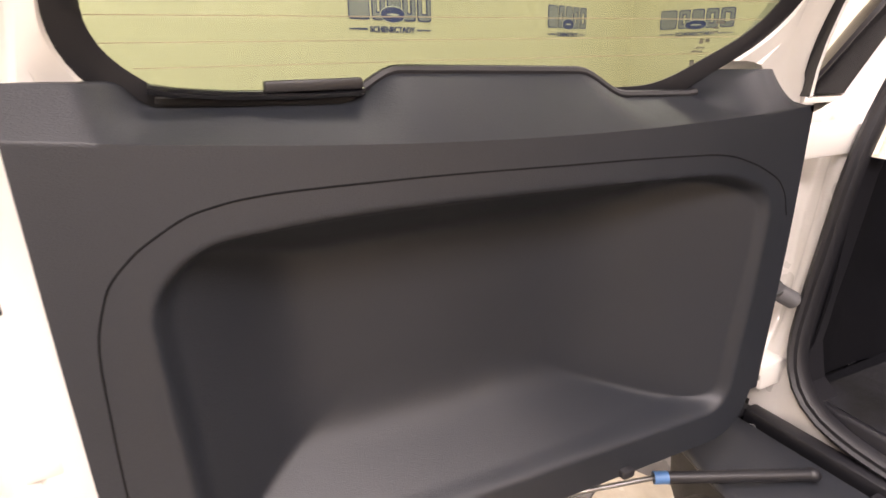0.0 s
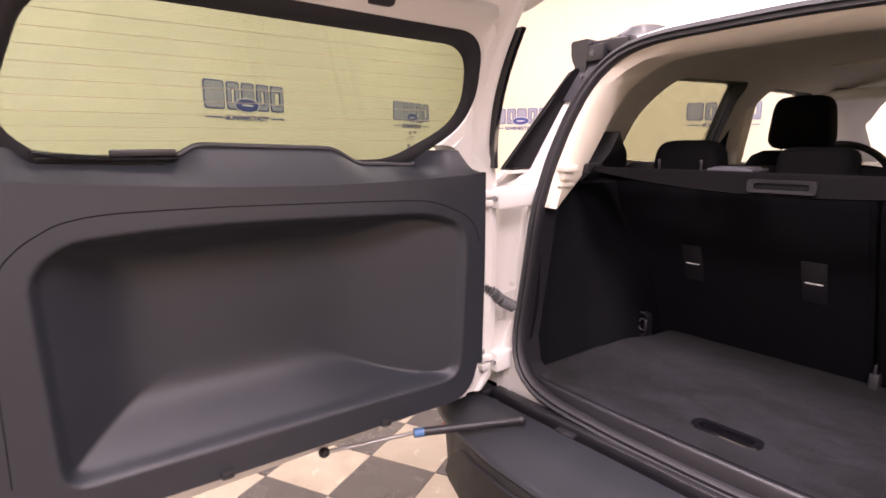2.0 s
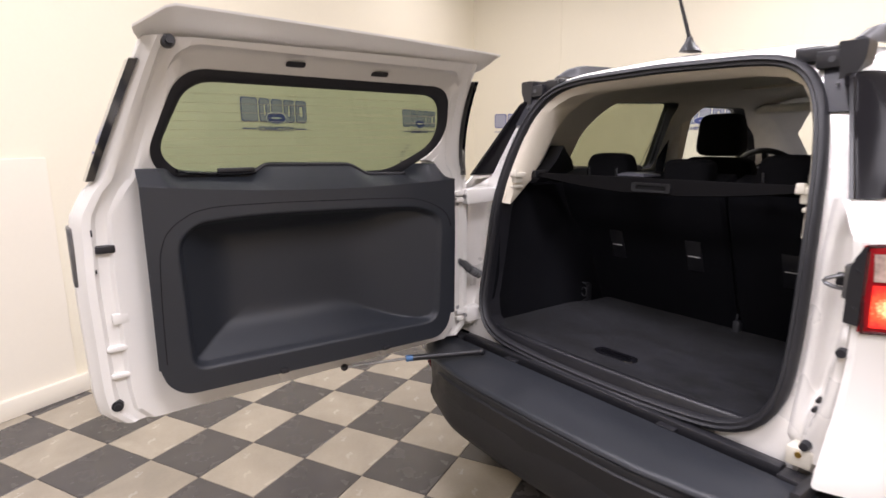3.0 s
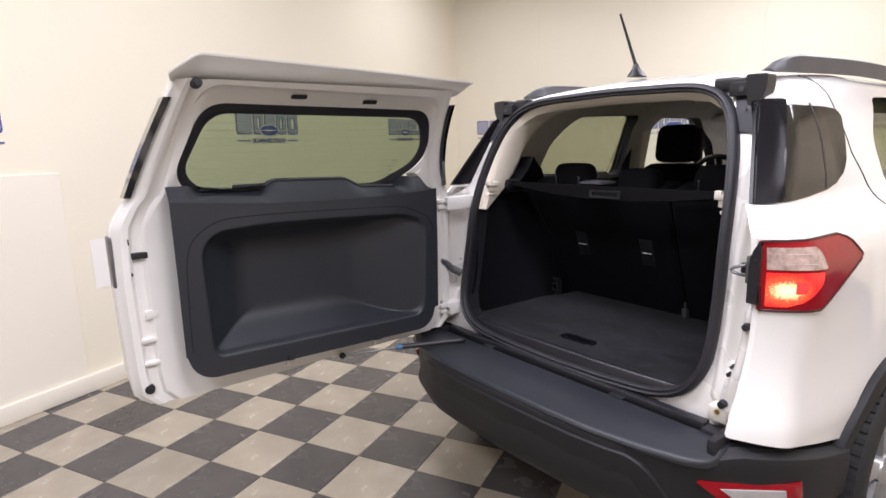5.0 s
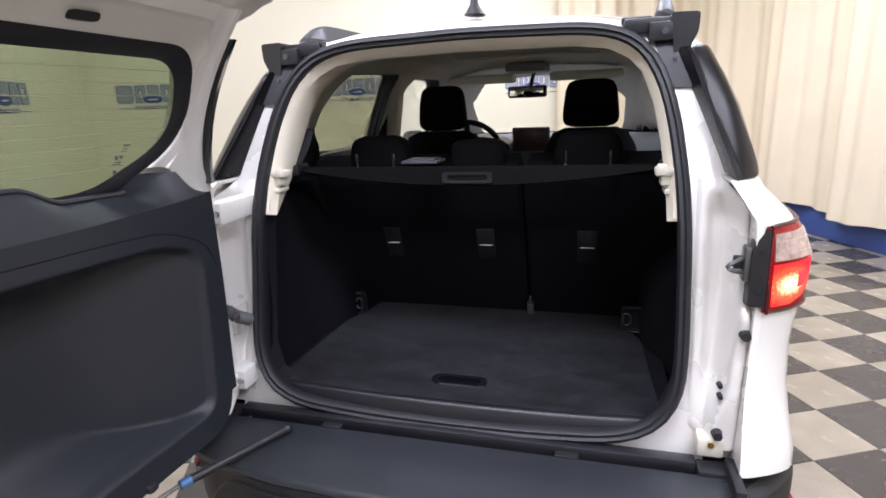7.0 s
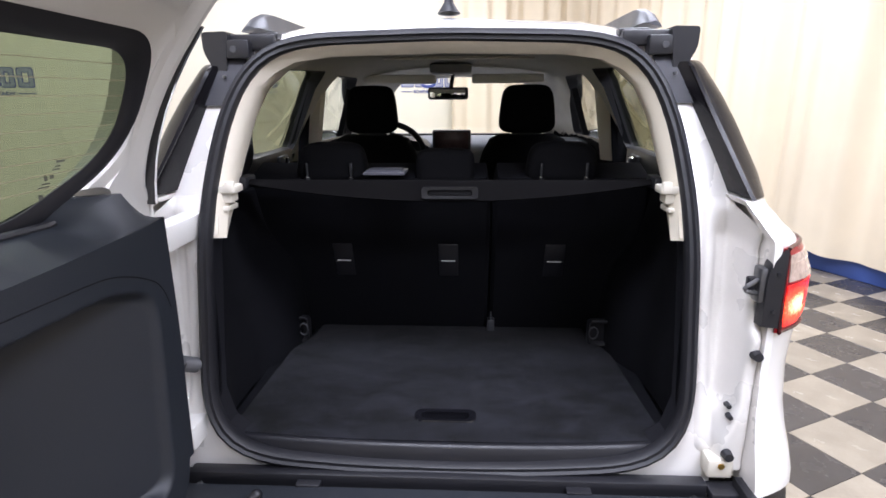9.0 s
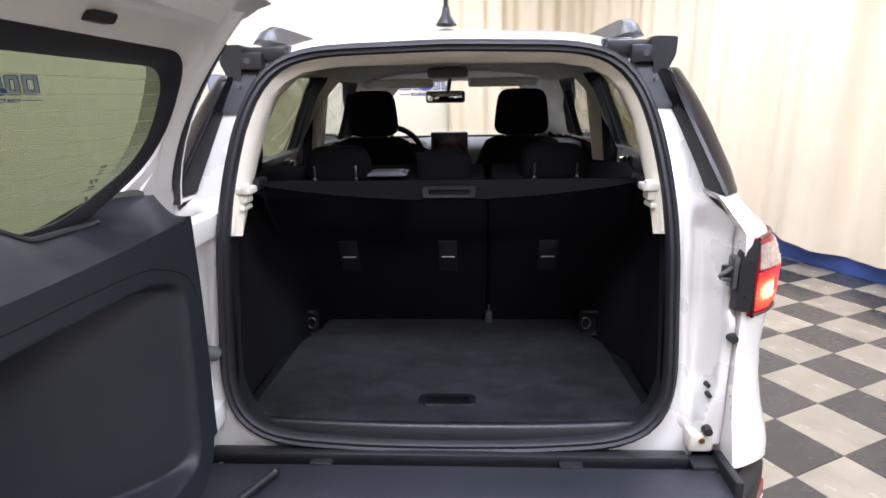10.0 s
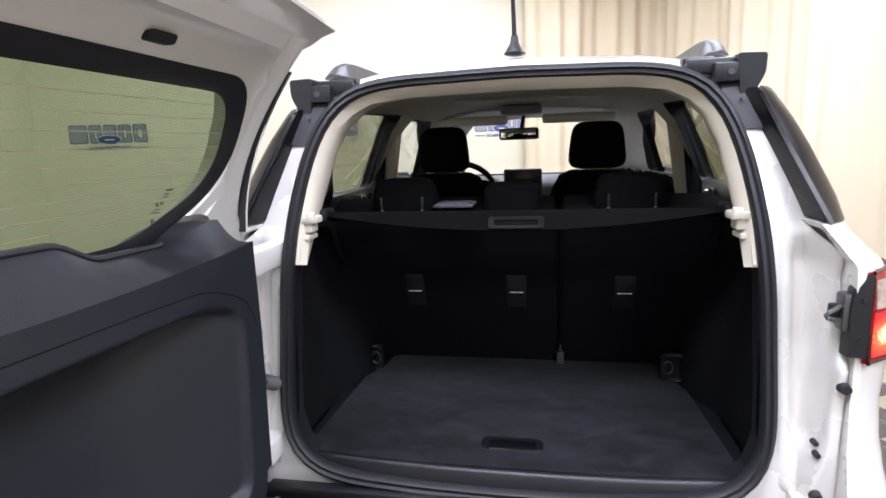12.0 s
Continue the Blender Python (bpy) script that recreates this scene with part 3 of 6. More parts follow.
# side linings of the load space
def side_liner(s):
    bm = bmesh.new()
    rows = []
    for zk in np.linspace(0.0, 1.0, 12):
        row = []
        for y in np.linspace(0.0, 0.70, 22):
            z = 0.64 + zk * (0.495 + 0.05 / (1 + math.exp(-(y - 0.12) / 0.02)))
            k = 1 / (1 + math.exp(-(y - 0.40) / 0.035))
            low = 1 / (1 + math.exp((z - 0.98) / 0.03))
            x = 0.532 + 0.02 * (z - 0.64) + 0.035 * min(1, y / 0.15) - k * low * 0.078
            yy = y + max(0.0, yr(z) + 0.03) * (1 - y / 0.7) * 0.9
            row.append((s * x, yy + 0.004, z))
        rows.append(row)
    loft(bm, rows, closed=False)
    # top shelf up to the shell
    top = [bm.verts.new((p[0], p[1], p[2])) for p in rows[-1]]
    out = [bm.verts.new((s * (abs(p[0]) + (0.12 if p[1] > 0.16 else 0.015)), p[1], p[2] + 0.012)) for p in rows[-1]]
    for a, b, c, d in zip(top, top[1:], out[1:], out):
        bm.faces.new((a, b, c, d))
    return part("side_liner", bm, LINER, car, "black felt load space side lining", 60)


for s in (-1, 1):
    side_liner(s)


# pale corner pillar trims with the shelf rests
def pillar_trim(s):
    bm = bmesh.new()
    a = [(0.524, 1.135), (0.518, 1.22), (0.506, 1.31), (0.488, 1.40), (0.462, 1.47), (0.432, 1.525), (0.385, 1.55), (0.30, 1.562), (0.0, 1.568)]
    rings = []
    for k, (x, z) in enumerate(a):
        w = 0.06 + 0.05 * min(1, k) + 0.03 * min(2, k) / 2 + 0.06 * k / 8
        ix = x - 0.012
        iz = z - (0.006 if k < 5 else 0.026)
        p0 = Vector((s * x, yr(z) + 0.0, z))
        p1 = Vector((s * (ix - 0.006), yr(z) + 0.026, iz))
        p2 = Vector((s * (ix + 0.020 if k < 5 else ix + 0.006), yr(z) + w, iz + (0.0 if k < 5 else 0.012)))
        rings.append([p0, p1, p2, p2 + Vector((s * 0.02, 0, 0.006)), p0 + Vector((s * 0.02, 0.01, 0.006))])
    loft(bm, rings)
    ob = part("pillar_trim", bm, BEIGE, car, "cream plastic rear pillar trim", 50)
    bm = bmesh.new()
    box(bm, (s * 0.500, 0.130, 1.240), (0.045, 0.05, 0.018), 0.004)
    box(bm, (s * 0.506, 0.130, 1.222), (0.034, 0.04, 0.026), 0.004)
    box(bm, (s * 0.490, 0.110, 1.246), (0.02, 0.016, 0.026), 0.003)
    box(bm, (s * 0.513, 0.135, 1.195), (0.03, 0.06, 0.012), 0.003)
    part("shelf_rest", bm, PALEPL, ob, "cream plastic shelf rest")
    bm = bmesh.new()
    prism(bm, [(s * 0.516, 0.075, 1.14), (s * 0.516, 0.10, 1.21), (s * 0.516, 0.165, 1.20), (s * 0.516, 0.135, 1.17)], (s * 0.012, 0, 0))
    part("trim_foot", bm, BEIGE, ob)


for s in (-1, 1):
    pillar_trim(s)

# parcel shelf: roller cover ending in a stiff flap with a grip
bm = bmesh.new()
rings = []
for x in np.linspace(-0.55, 0.55, 41):
    t = min(1.0, abs(x) / 0.52)
    low = 1.189 + 0.044 * t ** 1.9
    back = 0.236 + 0.010 * t * t
    rings.append([(x, back - 0.003, low), (x, back - 0.006, low + 0.003), (x, back - 0.004, low + 0.007), (x, back, 1.236), (x, back + 0.003, 1.242), (x, back + 0.010, 1.243), (x, 0.42, 1.200), (x, 0.42, 1.194), (x, back + 0.012, 1.232), (x, back + 0.005, low)])
loft(bm, rings)
shelf = part("parcel_shelf", bm, SHELFM, car, "black pull-out parcel shelf cover with a stiff flap", 35)
bm = bmesh.new()
o = rounded([(-0.062, 1.1985), (0.078, 1.1985), (0.078, 1.2275), (-0.062, 1.2275)], 0.008, 4)
i = rounded([(-0.047, 1.206), (0.063, 1.206), (0.063, 1.220), (-0.047, 1.220)], 0.005, 4)
loft(bm, [[(x, 0.236, z) for x, z in o], [(x, 0.2265, z) for x, z in o], [(x, 0.2275, z) for x, z in i], [(x, 0.2345, z) for x, z in i]], True, False, True)
grip = part("shelf_grip", bm, BUMPER, shelf, "dark grey plastic grip frame")
bm = bmesh.new()
box(bm, (0.008, 0.2325, 1.213), (0.106, 0.003, 0.012), 0.001)
part("grip_slot", bm, SEALM, grip, "black grip slot")
for sx in (-1, 1):
    bm = bmesh.new()
    box(bm, (sx * 0.515, 0.262, 1.236), (0.03, 0.07, 0.030), 0.006)
    part("shelf_end", bm, BLACK, shelf, "black plastic shelf end block")
# rear bench
bench = thing("rear_bench", "", "")
bench.parent = car


def seat_y(z):
    return 0.665 - 0.36 * (z - 0.66)


for x0, x1 in ((-0.60, 0.118), (0.126, 0.58)):
    bm = bmesh.new()
    rings = []
    for z in np.linspace(0.62, 1.215, 10):
        e = 0.012 * (1 if z in (0.62, 1.215) else 0)
        y = seat_y(z)
        rings.append([(x0 + e, y + 0.012, z), (x0 + 0.012 + e, y, z), (x1 - 0.012 - e, y, z), (x1 - e, y + 0.012, z), (x1 - e, y + 0.12, z + 0.03), (x0 + e, y + 0.12, z + 0.03)])
    loft(bm, rings)
    part("seat_back", bm, LINER, bench, "black carpeted rear seat back")
for x in (-0.343, -0.010, 0.322):
    bm = bmesh.new()
    m = Matrix.Translation((x, seat_y(0.94) - 0.001, 0.94)) @ pose(0, 0, 0, 19.8)
    box(bm, (0, 0, 0), (0.062, 0.006, 0.125), 0.003, m)
    an = part("anchor_cover", bm, BLACK, bench, "black anchor cover with a pale slot")
    bm = bmesh.new()
    box(bm, (0, -0.0045, 0.0), (0.044, 0.004, 0.0035), 0.001, m)
    part("anchor_slot", bm, SIGNW, an, "pale metal anchor bar")
bm = bmesh.new()
box(bm, (0.130, 0.640, 0.690), (0.024, 0.03, 0.046), 0.005)
box(bm, (0.130, 0.634, 0.722), (0.006, 0.012, 0.034), 0.002)
part("belt_buckle", bm, GREYPL, bench, "grey seat hinge cover")
for s in (-1, 1):
    x = s * (0.500 if s < 0 else 0.470)
    bm = bmesh.new()
    rim = rounded([(-0.034, -0.042), (0.034, -0.042), (0.034, 0.042), (-0.034, 0.042)], 0.014, 5)
    loft(bm, [[(x + a, 0.560, 0.707 + b) for a, b in rim], [(x + a, 0.535, 0.707 + b) for a, b in rim], [(x + a * 0.92, 0.531, 0.707 + b * 0.94) for a, b in rim], [(x + a * 0.80, 0.533, 0.707 + b * 0.84) for a, b in rim], [(x + a * 0.74, 0.552, 0.707 + b * 0.78) for a, b in rim]])
    lk_ = part("tie_down_cup", bm, BLACK, bench, "black recessed tie-down cup")
    bm = bmesh.new()
    tube(bm, [(x - s * 0.018 + 0.014 * math.cos(q), 0.528, 0.712 + 0.020 * math.sin(q)) for q in np.linspace(0, 2 * math.pi, 16, endpoint=False)], 0.0028, 6, closed=True)
    part("tie_down_ring", bm, GREYPL, lk_, "dull grey tie-down ring")
    # paler strip laid on as the highlight along the cup's upper rim
    bm = bmesh.new()
    box(bm, (x, 0.530, 0.752), (0.050, 0.008, 0.004), 0.0015)
    part("cup_highlight", bm, GREYPL, lk_, "grey strip standing for the highlight on the rim")


def cushion(bm, c, s, ex=0.32, n=(20, 12), top_narrow=0.0):
    """A rounded, slightly square pad."""
    rings = []
    for v in np.linspace(-math.pi / 2 + 0.02, math.pi / 2 - 0.02, n[1]):
        ring = []
        for u in np.linspace(0, 2 * math.pi, n[0], endpoint=False):
            f = lambda a, e: math.copysign(abs(a) ** e, a)
            zz_ = f(math.sin(v), ex)
            k = 1 - top_narrow * zz_
            ring.append((c[0] + s[0] * f(math.cos(v), ex) * f(math.cos(u), ex) * k, c[1] + s[1] * f(math.cos(v), ex) * f(math.sin(u), ex), c[2] + s[2] * zz_))
        rings.append(ring)
    loft(bm, rings)


def rear_headrest(x):
    bm = bmesh.new()
    cushion(bm, (x, 0.500, 1.258), (0.100, 0.050, 0.058), 0.5, top_narrow=0.10)
    h = part("rear_headrest", bm, FABRIC, bench, "black cloth rear headrest")
    for dx in (-0.063, 0.063):
        bm = bmesh.new()
        cyl(bm, (x + dx, 0.445, 1.215), (x + dx, 0.442, 1.262), 0.0055, n=10)
        cyl(bm, (x + dx, 0.447, 1.205), (x + dx, 0.446, 1.222), 0.012, n=12)
        part("headrest_post", bm, CHROME, h, "chrome headrest post")


rear_headrest(-0.345)
rear_headrest(0.320)
bm = bmesh.new()
cushion(bm, (-0.015, 0.50, 1.245), (0.085, 0.05, 0.052), 0.45)
part("rear_headrest", bm, FABRIC, bench, "black cloth middle headrest")


# front seats
def front_seat(x):
    seat = thing("front_seat", "", "")
    seat.parent = car
    bm = bmesh.new()
    rings = []
    for z, w, y in ((0.62, 0.24, 1.25), (0.75, 0.255, 1.28), (0.95, 0.25, 1.34), (1.1, 0.225, 1.375), (1.2, 0.195, 1.395), (1.255, 0.165, 1.405), (1.275, 0.12, 1.41)):
        rings.append([(x + w * math.copysign(abs(math.cos(a)) ** 0.5, math.cos(a)), y + 0.075 * math.copysign(abs(math.sin(a)) ** 0.6, math.sin(a)), z) for a in np.linspace(0, 2 * math.pi, 24, endpoint=False)])
    loft(bm, rings)
    part("seat_back", bm, FABRIC, seat, "black cloth front seat back")
    bm = bmesh.new()
    cushion(bm, (x, 1.62, 0.66), (0.26, 0.27, 0.09), 0.4)
    part("seat_cushion", bm, FABRIC, seat)
    bm = bmesh.new()
    cushion(bm, (x, 1.425, 1.383), (0.110 if x < 0 else 0.119, 0.055, 0.104), 0.42, (28, 16), top_narrow=0.10)
    part("headrest", bm, FABRIC, seat, "black cloth front headrest")
    for dx in (-0.07, 0.07):
        bm = bmesh.new()
        cyl(bm, (x + dx, 1.42, 1.25), (x + dx, 1.425, 1.31), 0.006, n=10)
        part("headrest_post", bm, CHROME, seat, "chrome headrest post")


front_seat(-0.385)
front_seat(0.305)
bm = bmesh.new()
cushion(bm, (-0.04, 1.35, 0.93), (0.12, 0.20, 0.16), 0.3)
part("centre_console", bm, BLACK, car, "black padded centre armrest")

# dashboard, screen, wheel
bm = bmesh.new()
rings = []
for x in np.linspace(-0.76, 0.76, 21):
    b = 0.03 * math.cos(x / 0.76 * math.pi / 2)
    rings.append([(x, 2.28, 0.75), (x, 2.22, 0.95), (x, 2.26 - b, 1.13), (x, 2.33 - b, 1.165 + b * 0.6), (x, 2.55, 1.175 + b * 0.6), (x, 2.92, 1.14), (x, 2.95, 0.75)])
loft(bm, rings)
dash = part("dashboard", bm, DASH, car, "dark grey moulded dashboard", 60)
bm = bmesh.new()
box(bm, (-0.055, 2.19, 1.175), (0.225, 0.03, 0.145), 0.01, Matrix.Identity(4))
iu = part("infotainment_unit", bm, GREYPL, dash, "black centre touchscreen unit")
bm = bmesh.new()
box(bm, (-0.055, 2.172, 1.178), (0.195, 0.004, 0.112), 0.001)
# base colour holds the red reflection on the screen
part("screen", bm, mat("screen_reflection", (0.085, 0.055, 0.060), 0.15, var=0.5, scale=14), iu, "dark screen with a reddish reflection in its colour")
bm = bmesh.new()
SW = Matrix.Translation((-0.385, 1.98, 1.13)) @ pose(0, 0, 0, -65)
tube(bm, [SW @ Vector((0.185 * math.cos(a), 0.185 * math.sin(a), 0)) for a in np.linspace(0, 2 * math.pi, 40, endpoint=False)], 0.016, 10, closed=True)
wh = part("steering_wheel", bm, BLACK, car, "black leather steering wheel")
bm = bmesh.new()
box(bm, (0, 0, -0.01), (0.15, 0.12, 0.05), 0.02, SW)
for a in (0, math.pi, -math.pi / 2):
    cyl(bm, SW @ Vector((0.05 * math.cos(a), 0.05 * math.sin(a), -0.01)), SW @ Vector((0.18 * math.cos(a), 0.18 * math.sin(a), 0)), 0.018, n=8)
part("wheel_hub", bm, BLACK, wh)
bm = bmesh.new()
rings = []
for x in np.linspace(-0.60, -0.18, 13):
    h = 0.05 * math.sin((x + 0.60) / 0.42 * math.pi) ** 0.5 if -0.60 < x < -0.18 else 0
    rings.append([(x, 2.16, 1.12), (x, 2.12, 1.15 + h), (x, 2.30, 1.16 + h), (x, 2.36, 1.12)])
loft(bm, rings)
part("instrument_hood", bm, BLACK, dash)

# pale booklet lying on the rear seat, seen behind the shelf
bm = bmesh.new()
box(bm, (-0.18, 0.44, 1.2375), (0.115, 0.10, 0.008), 0.002)
box(bm, (-0.18, 0.435, 1.2435), (0.09, 0.08, 0.004), 0.001)
tagged(obj("booklet", bm, mat("booklet_cover", (0.08, 0.08, 0.095), 0.4, var=0.1), smooth=30), "pale folded booklet lying on the seat top", "booklet")

# inside mirror, visors, console and dome
bm = bmesh.new()
MV = Matrix.Translation((-0.075, 2.18, 1.452)) @ pose(0, 0, 0, 0, 0, -9)
box(bm, (0, 0, 0), (0.235, 0.035, 0.068), 0.016, MV, 4)
cyl(bm, (-0.06, 2.19, 1.47), (-0.05, 2.30, 1.56), 0.012)
mi_ = part("rear_view_mirror", bm, BLACK, car, "black rear view mirror with bright glass")
bm = bmesh.new()
box(bm, (0, -0.019, 0), (0.205, 0.003, 0.050), 0.001, MV)
part("mirror_glass", bm, mat("mirror", (0.9, 0.9, 0.9), 0.02, metal=1.0, var=0.01), mi_, "bright mirror glass")
for x0 in (-0.34, 0.26):
    bm = bmesh.new()
    box(bm, (x0, 2.14, 1.530), (0.40, 0.12, 0.048), 0.016, Matrix.Translation((0, 0, 0)), 3)
    part("sun_visor", bm, HEADL, car, "pale cloth sun visor")
bm = bmesh.new()
box(bm, (-0.05, 2.02, 1.578), (0.22, 0.24, 0.05), 0.015)
part("overhead_console", bm, mat("grey_console", (0.30, 0.29, 0.27), 0.6), car, "grey overhead console")
bm = bmesh.new()
prism(bm, [(x, y, 1.612) for x, y in rounded([(-0.34, 1.50), (0.34, 1.50), (0.34, 1.56), (-0.34, 1.56)], 0.01)], (0, 0, -0.012))
part("sunroof_edge", bm, BEIGE, car, "pale sunroof blind edge")


# black belt covers, door pillars inside
for s in (-1, 1):
    bm = bmesh.new()
    rings = []
    for z, y0, y1 in ((1.17, 0.30, 0.66), (1.24, 0.36, 0.64), (1.28, 0.40, 0.60), (1.32, 0.42, 0.53), (1.345, 0.43, 0.48)):
        xa, xb = flank(y0, z) - 0.07, flank(y1, z) - 0.07
        rings.append([(s * xa, y0, z), (s * (xa - 0.05), y0 + 0.03, z), (s * (xb - 0.06), y1 - 0.03, z), (s * xb, y1, z)])
    loft(bm, rings)
    part("belt_cover", bm, BLACK, car, "black plastic seat belt cover")
    for k, material, name in ((0, SEALM, "door_seal"), (1, BEIGE, "centre_pillar"), (2, SEALM, "door_seal")):
        bm = bmesh.new()
        rings = []
        for z in np.linspace(1.15, 1.575, 9):
            t = (z - 1.15) / 0.425
            x = float(np.interp(z, SZ, SX)) - 0.056
            xi, yi = 0.785 - 0.145 * t - (0.075 * (1 - t) if s > 0 else 0.0), 1.450 - 0.040 * t
            if k == 0:
                rings.append([(s * (x + 0.02), 1.405 - 0.085 * t, z), (s * min(x, xi + 0.012), 1.410 - 0.075 * t, z), (s * xi, yi, z), (s * (x + 0.03), yi + 0.01, z)])
            elif k == 1:
                rings.append([(s * xi, yi, z), (s * (0.672 - 0.066 * t), yi + 0.045, z), (s * (0.662 - 0.060 * t), 1.520 + 0.020 * t, z), (s * (x + 0.03), 1.54 + 0.02 * t, z), (s * (x + 0.03), yi, z)])
            else:
                e = (1.0 - t) * 0.36
                rings.append([(s * (x + 0.02), 2.02 + e, z), (s * (x - 0.012), 2.032 + e, z), (s * (x - 0.012), 2.078 + e, z), (s * (x + 0.02), 2.09 + e, z)])
        loft(bm, rings)
        part(name, bm, material, car, "cream centre pillar trim" if k == 1 else "black rubber door frame seal")
    bm = bmesh.new()
    x = 0.735
    box(bm, (s * x, 0.95, 1.17), (0.06, 0.62, 0.13), 0.02)
    box(bm, (s * (x - 0.035), 1.10, 1.19), (0.02, 0.10, 0.05), 0.008)
    part("door_card", bm, BLACK, car, "black rear door trim")
    bm = bmesh.new()
    box(bm, (s * (x - 0.052), 1.10, 1.195), (0.006, 0.05, 0.028), 0.006)
    part("door_pull", bm, CHROME, car, "bright inner door handle")
    bm = bmesh.new()
    tube(bm, [(s * 0.665, 1.42, 1.50), (s * 0.69, 1.41, 1.35), (s * 0.71, 1.40, 1.15)], 0.012, 8, flat=(0.004, 0.022))
    part("seat_belt", bm, FABRIC, car, "black front seat belt")


# ---- outside of the car ----
def lean_x(y, z):
    """Half width of the body at a true y, under the real roof line."""
    if z <= 1.08:
        return flank(y, z)
    Y = y
    for _ in range(20):
        h = float(np.interp(Y, HY, HZ))
        zr = min(1.655, 1.08 + 0.575 * (z - 1.08) / (h - 1.08))
        k = max(0.0, 1 - (Y + 0.03) / 0.9)
        Y = 0.5 * Y + 0.5 * (y - (corner_y(zr) + 0.03) * k)
    return flank(y, zr)


# side glass
def side_glass(poly, s, material, name, label, out=0.004, thick=0.004):
    bm = bmesh.new()
    pts = rounded(poly, 0.05)
    a = [bm.verts.new((s * (lean_x(y, z) - out), y, z)) for y, z in pts]
    b = [bm.verts.new((s * (lean_x(y, z) - out - thick), y, z)) for y, z in pts]
    bmesh.ops.triangle_fill(bm, use_beauty=True, edges=[bm.edges.new((a[i - 1], a[i])) for i in range(len(a))])
    bmesh.ops.triangle_fill(bm, use_beauty=True, edges=[bm.edges.new((b[i - 1], b[i])) for i in range(len(b))])
    for i in range(len(a)):
        bm.faces.new((a[i - 1], a[i], b[i], b[i - 1]))
    ob = part(name, bm, material, car, label, 60)
    ob.visible_shadow = False
    return ob


for s in (-1, 1):
    side_glass(REARW, s, PRIV, "rear_door_window", "green tinted privacy glass", 0.02)
    side_glass(FRONTW, s, CLEAR, "front_door_window", "clear front door glass", 0.02)
bm = bmesh.new()
rings = []
for t in np.linspace(0, 1, 9):
    y, z = 2.33 + t * 0.62, 1.60 - t * 0.425
    rings.append([(x * (0.60 + 0.13 * t), y + 0.05 * (1 - x * x), z + 0.012 * (1 - x * x)) for x in np.linspace(-1, 1, 13)])
loft(bm, rings, closed=False)
ws = part("windscreen", bm, CLEAR, car, "clear windscreen", 60)
ws.visible_shadow = False


# rear quarter glass: dark panel wrapping the corner
def joint_y(z):
    """Line where the fin meets the quarter glass."""
    return float(np.interp(z, [1.238, 1.243, 1.255, 1.282, 1.36, 1.44, 1.517], [0.045, 0.068, 0.084, 0.094, 0.137, 0.197, 0.264]))


def qy1(z):
    """Forward outline of the quarter glass."""
    return float(np.interp(z, [1.240, 1.245, 1.256, 1.272, 1.30, 1.34, 1.42, 1.463, 1.480, 1.490, 1.496, 1.500], [0.10, 0.21, 0.325, 0.395, 0.440, 0.468, 0.496, 0.512, 0.508, 0.49, 0.44, 0.29]))


def glass_patch(s, y0, y1, zs, out, material, name, label, ny=16, thick=0.010):
    """A panel that follows the body's flank between the lines y0(z) and y1(z)."""
    bm = bmesh.new()
    rows = []
    for z in zs:
        fr, bk = [], []
        for u in np.linspace(0, 1, ny):
            y = y0(z) + (y1(z) - y0(z)) * u
            x = lean_x(y, z)
            fr.append((s * (x + out), y, z))
            bk.append((s * (x + out - thick), y, z))
        rows.append(fr + bk[::-1])
    loft(bm, rows)
    return part(name, bm, material, car, label, 40)


def quarter_glass(s):
    q = glass_patch(s, lambda z: corner_y(rear_level(z)) + 0.02, qy1, [1.240, 1.2425, 1.245, 1.25, 1.256, 1.264] + list(np.linspace(1.272, 1.463, 18)) + [1.472, 1.480, 1.485, 1.490, 1.493, 1.496, 1.498, 1.500], 0.003, DGLASS, "quarter_window", "dark privacy quarter glass", 22)
    bm = bmesh.new()
    rows = []
    for v in np.linspace(0, 1, 10):
        z = 1.262 + 0.243 * v
        rows.append([(s * (lean_x(y, z) + o), y, z) for y, o in ((0.318 + 0.05 * v, 0.002), (0.318 + 0.05 * v, 0.0042), (0.326 + 0.05 * v, 0.0042), (0.326 + 0.05 * v, 0.002))])
    loft(bm, rows)
    part("glass_divider", bm, BLACK, q)


FINM = mat("fin_plastic", (0.008, 0.0075, 0.009), 0.22, var=0.05, spec=0.16)
DGLASS = mat("dark_glass", (0.030, 0.027, 0.022), 0.10, var=0.02, spec=0.28)
for s in (-1, 1):
    quarter_glass(s)


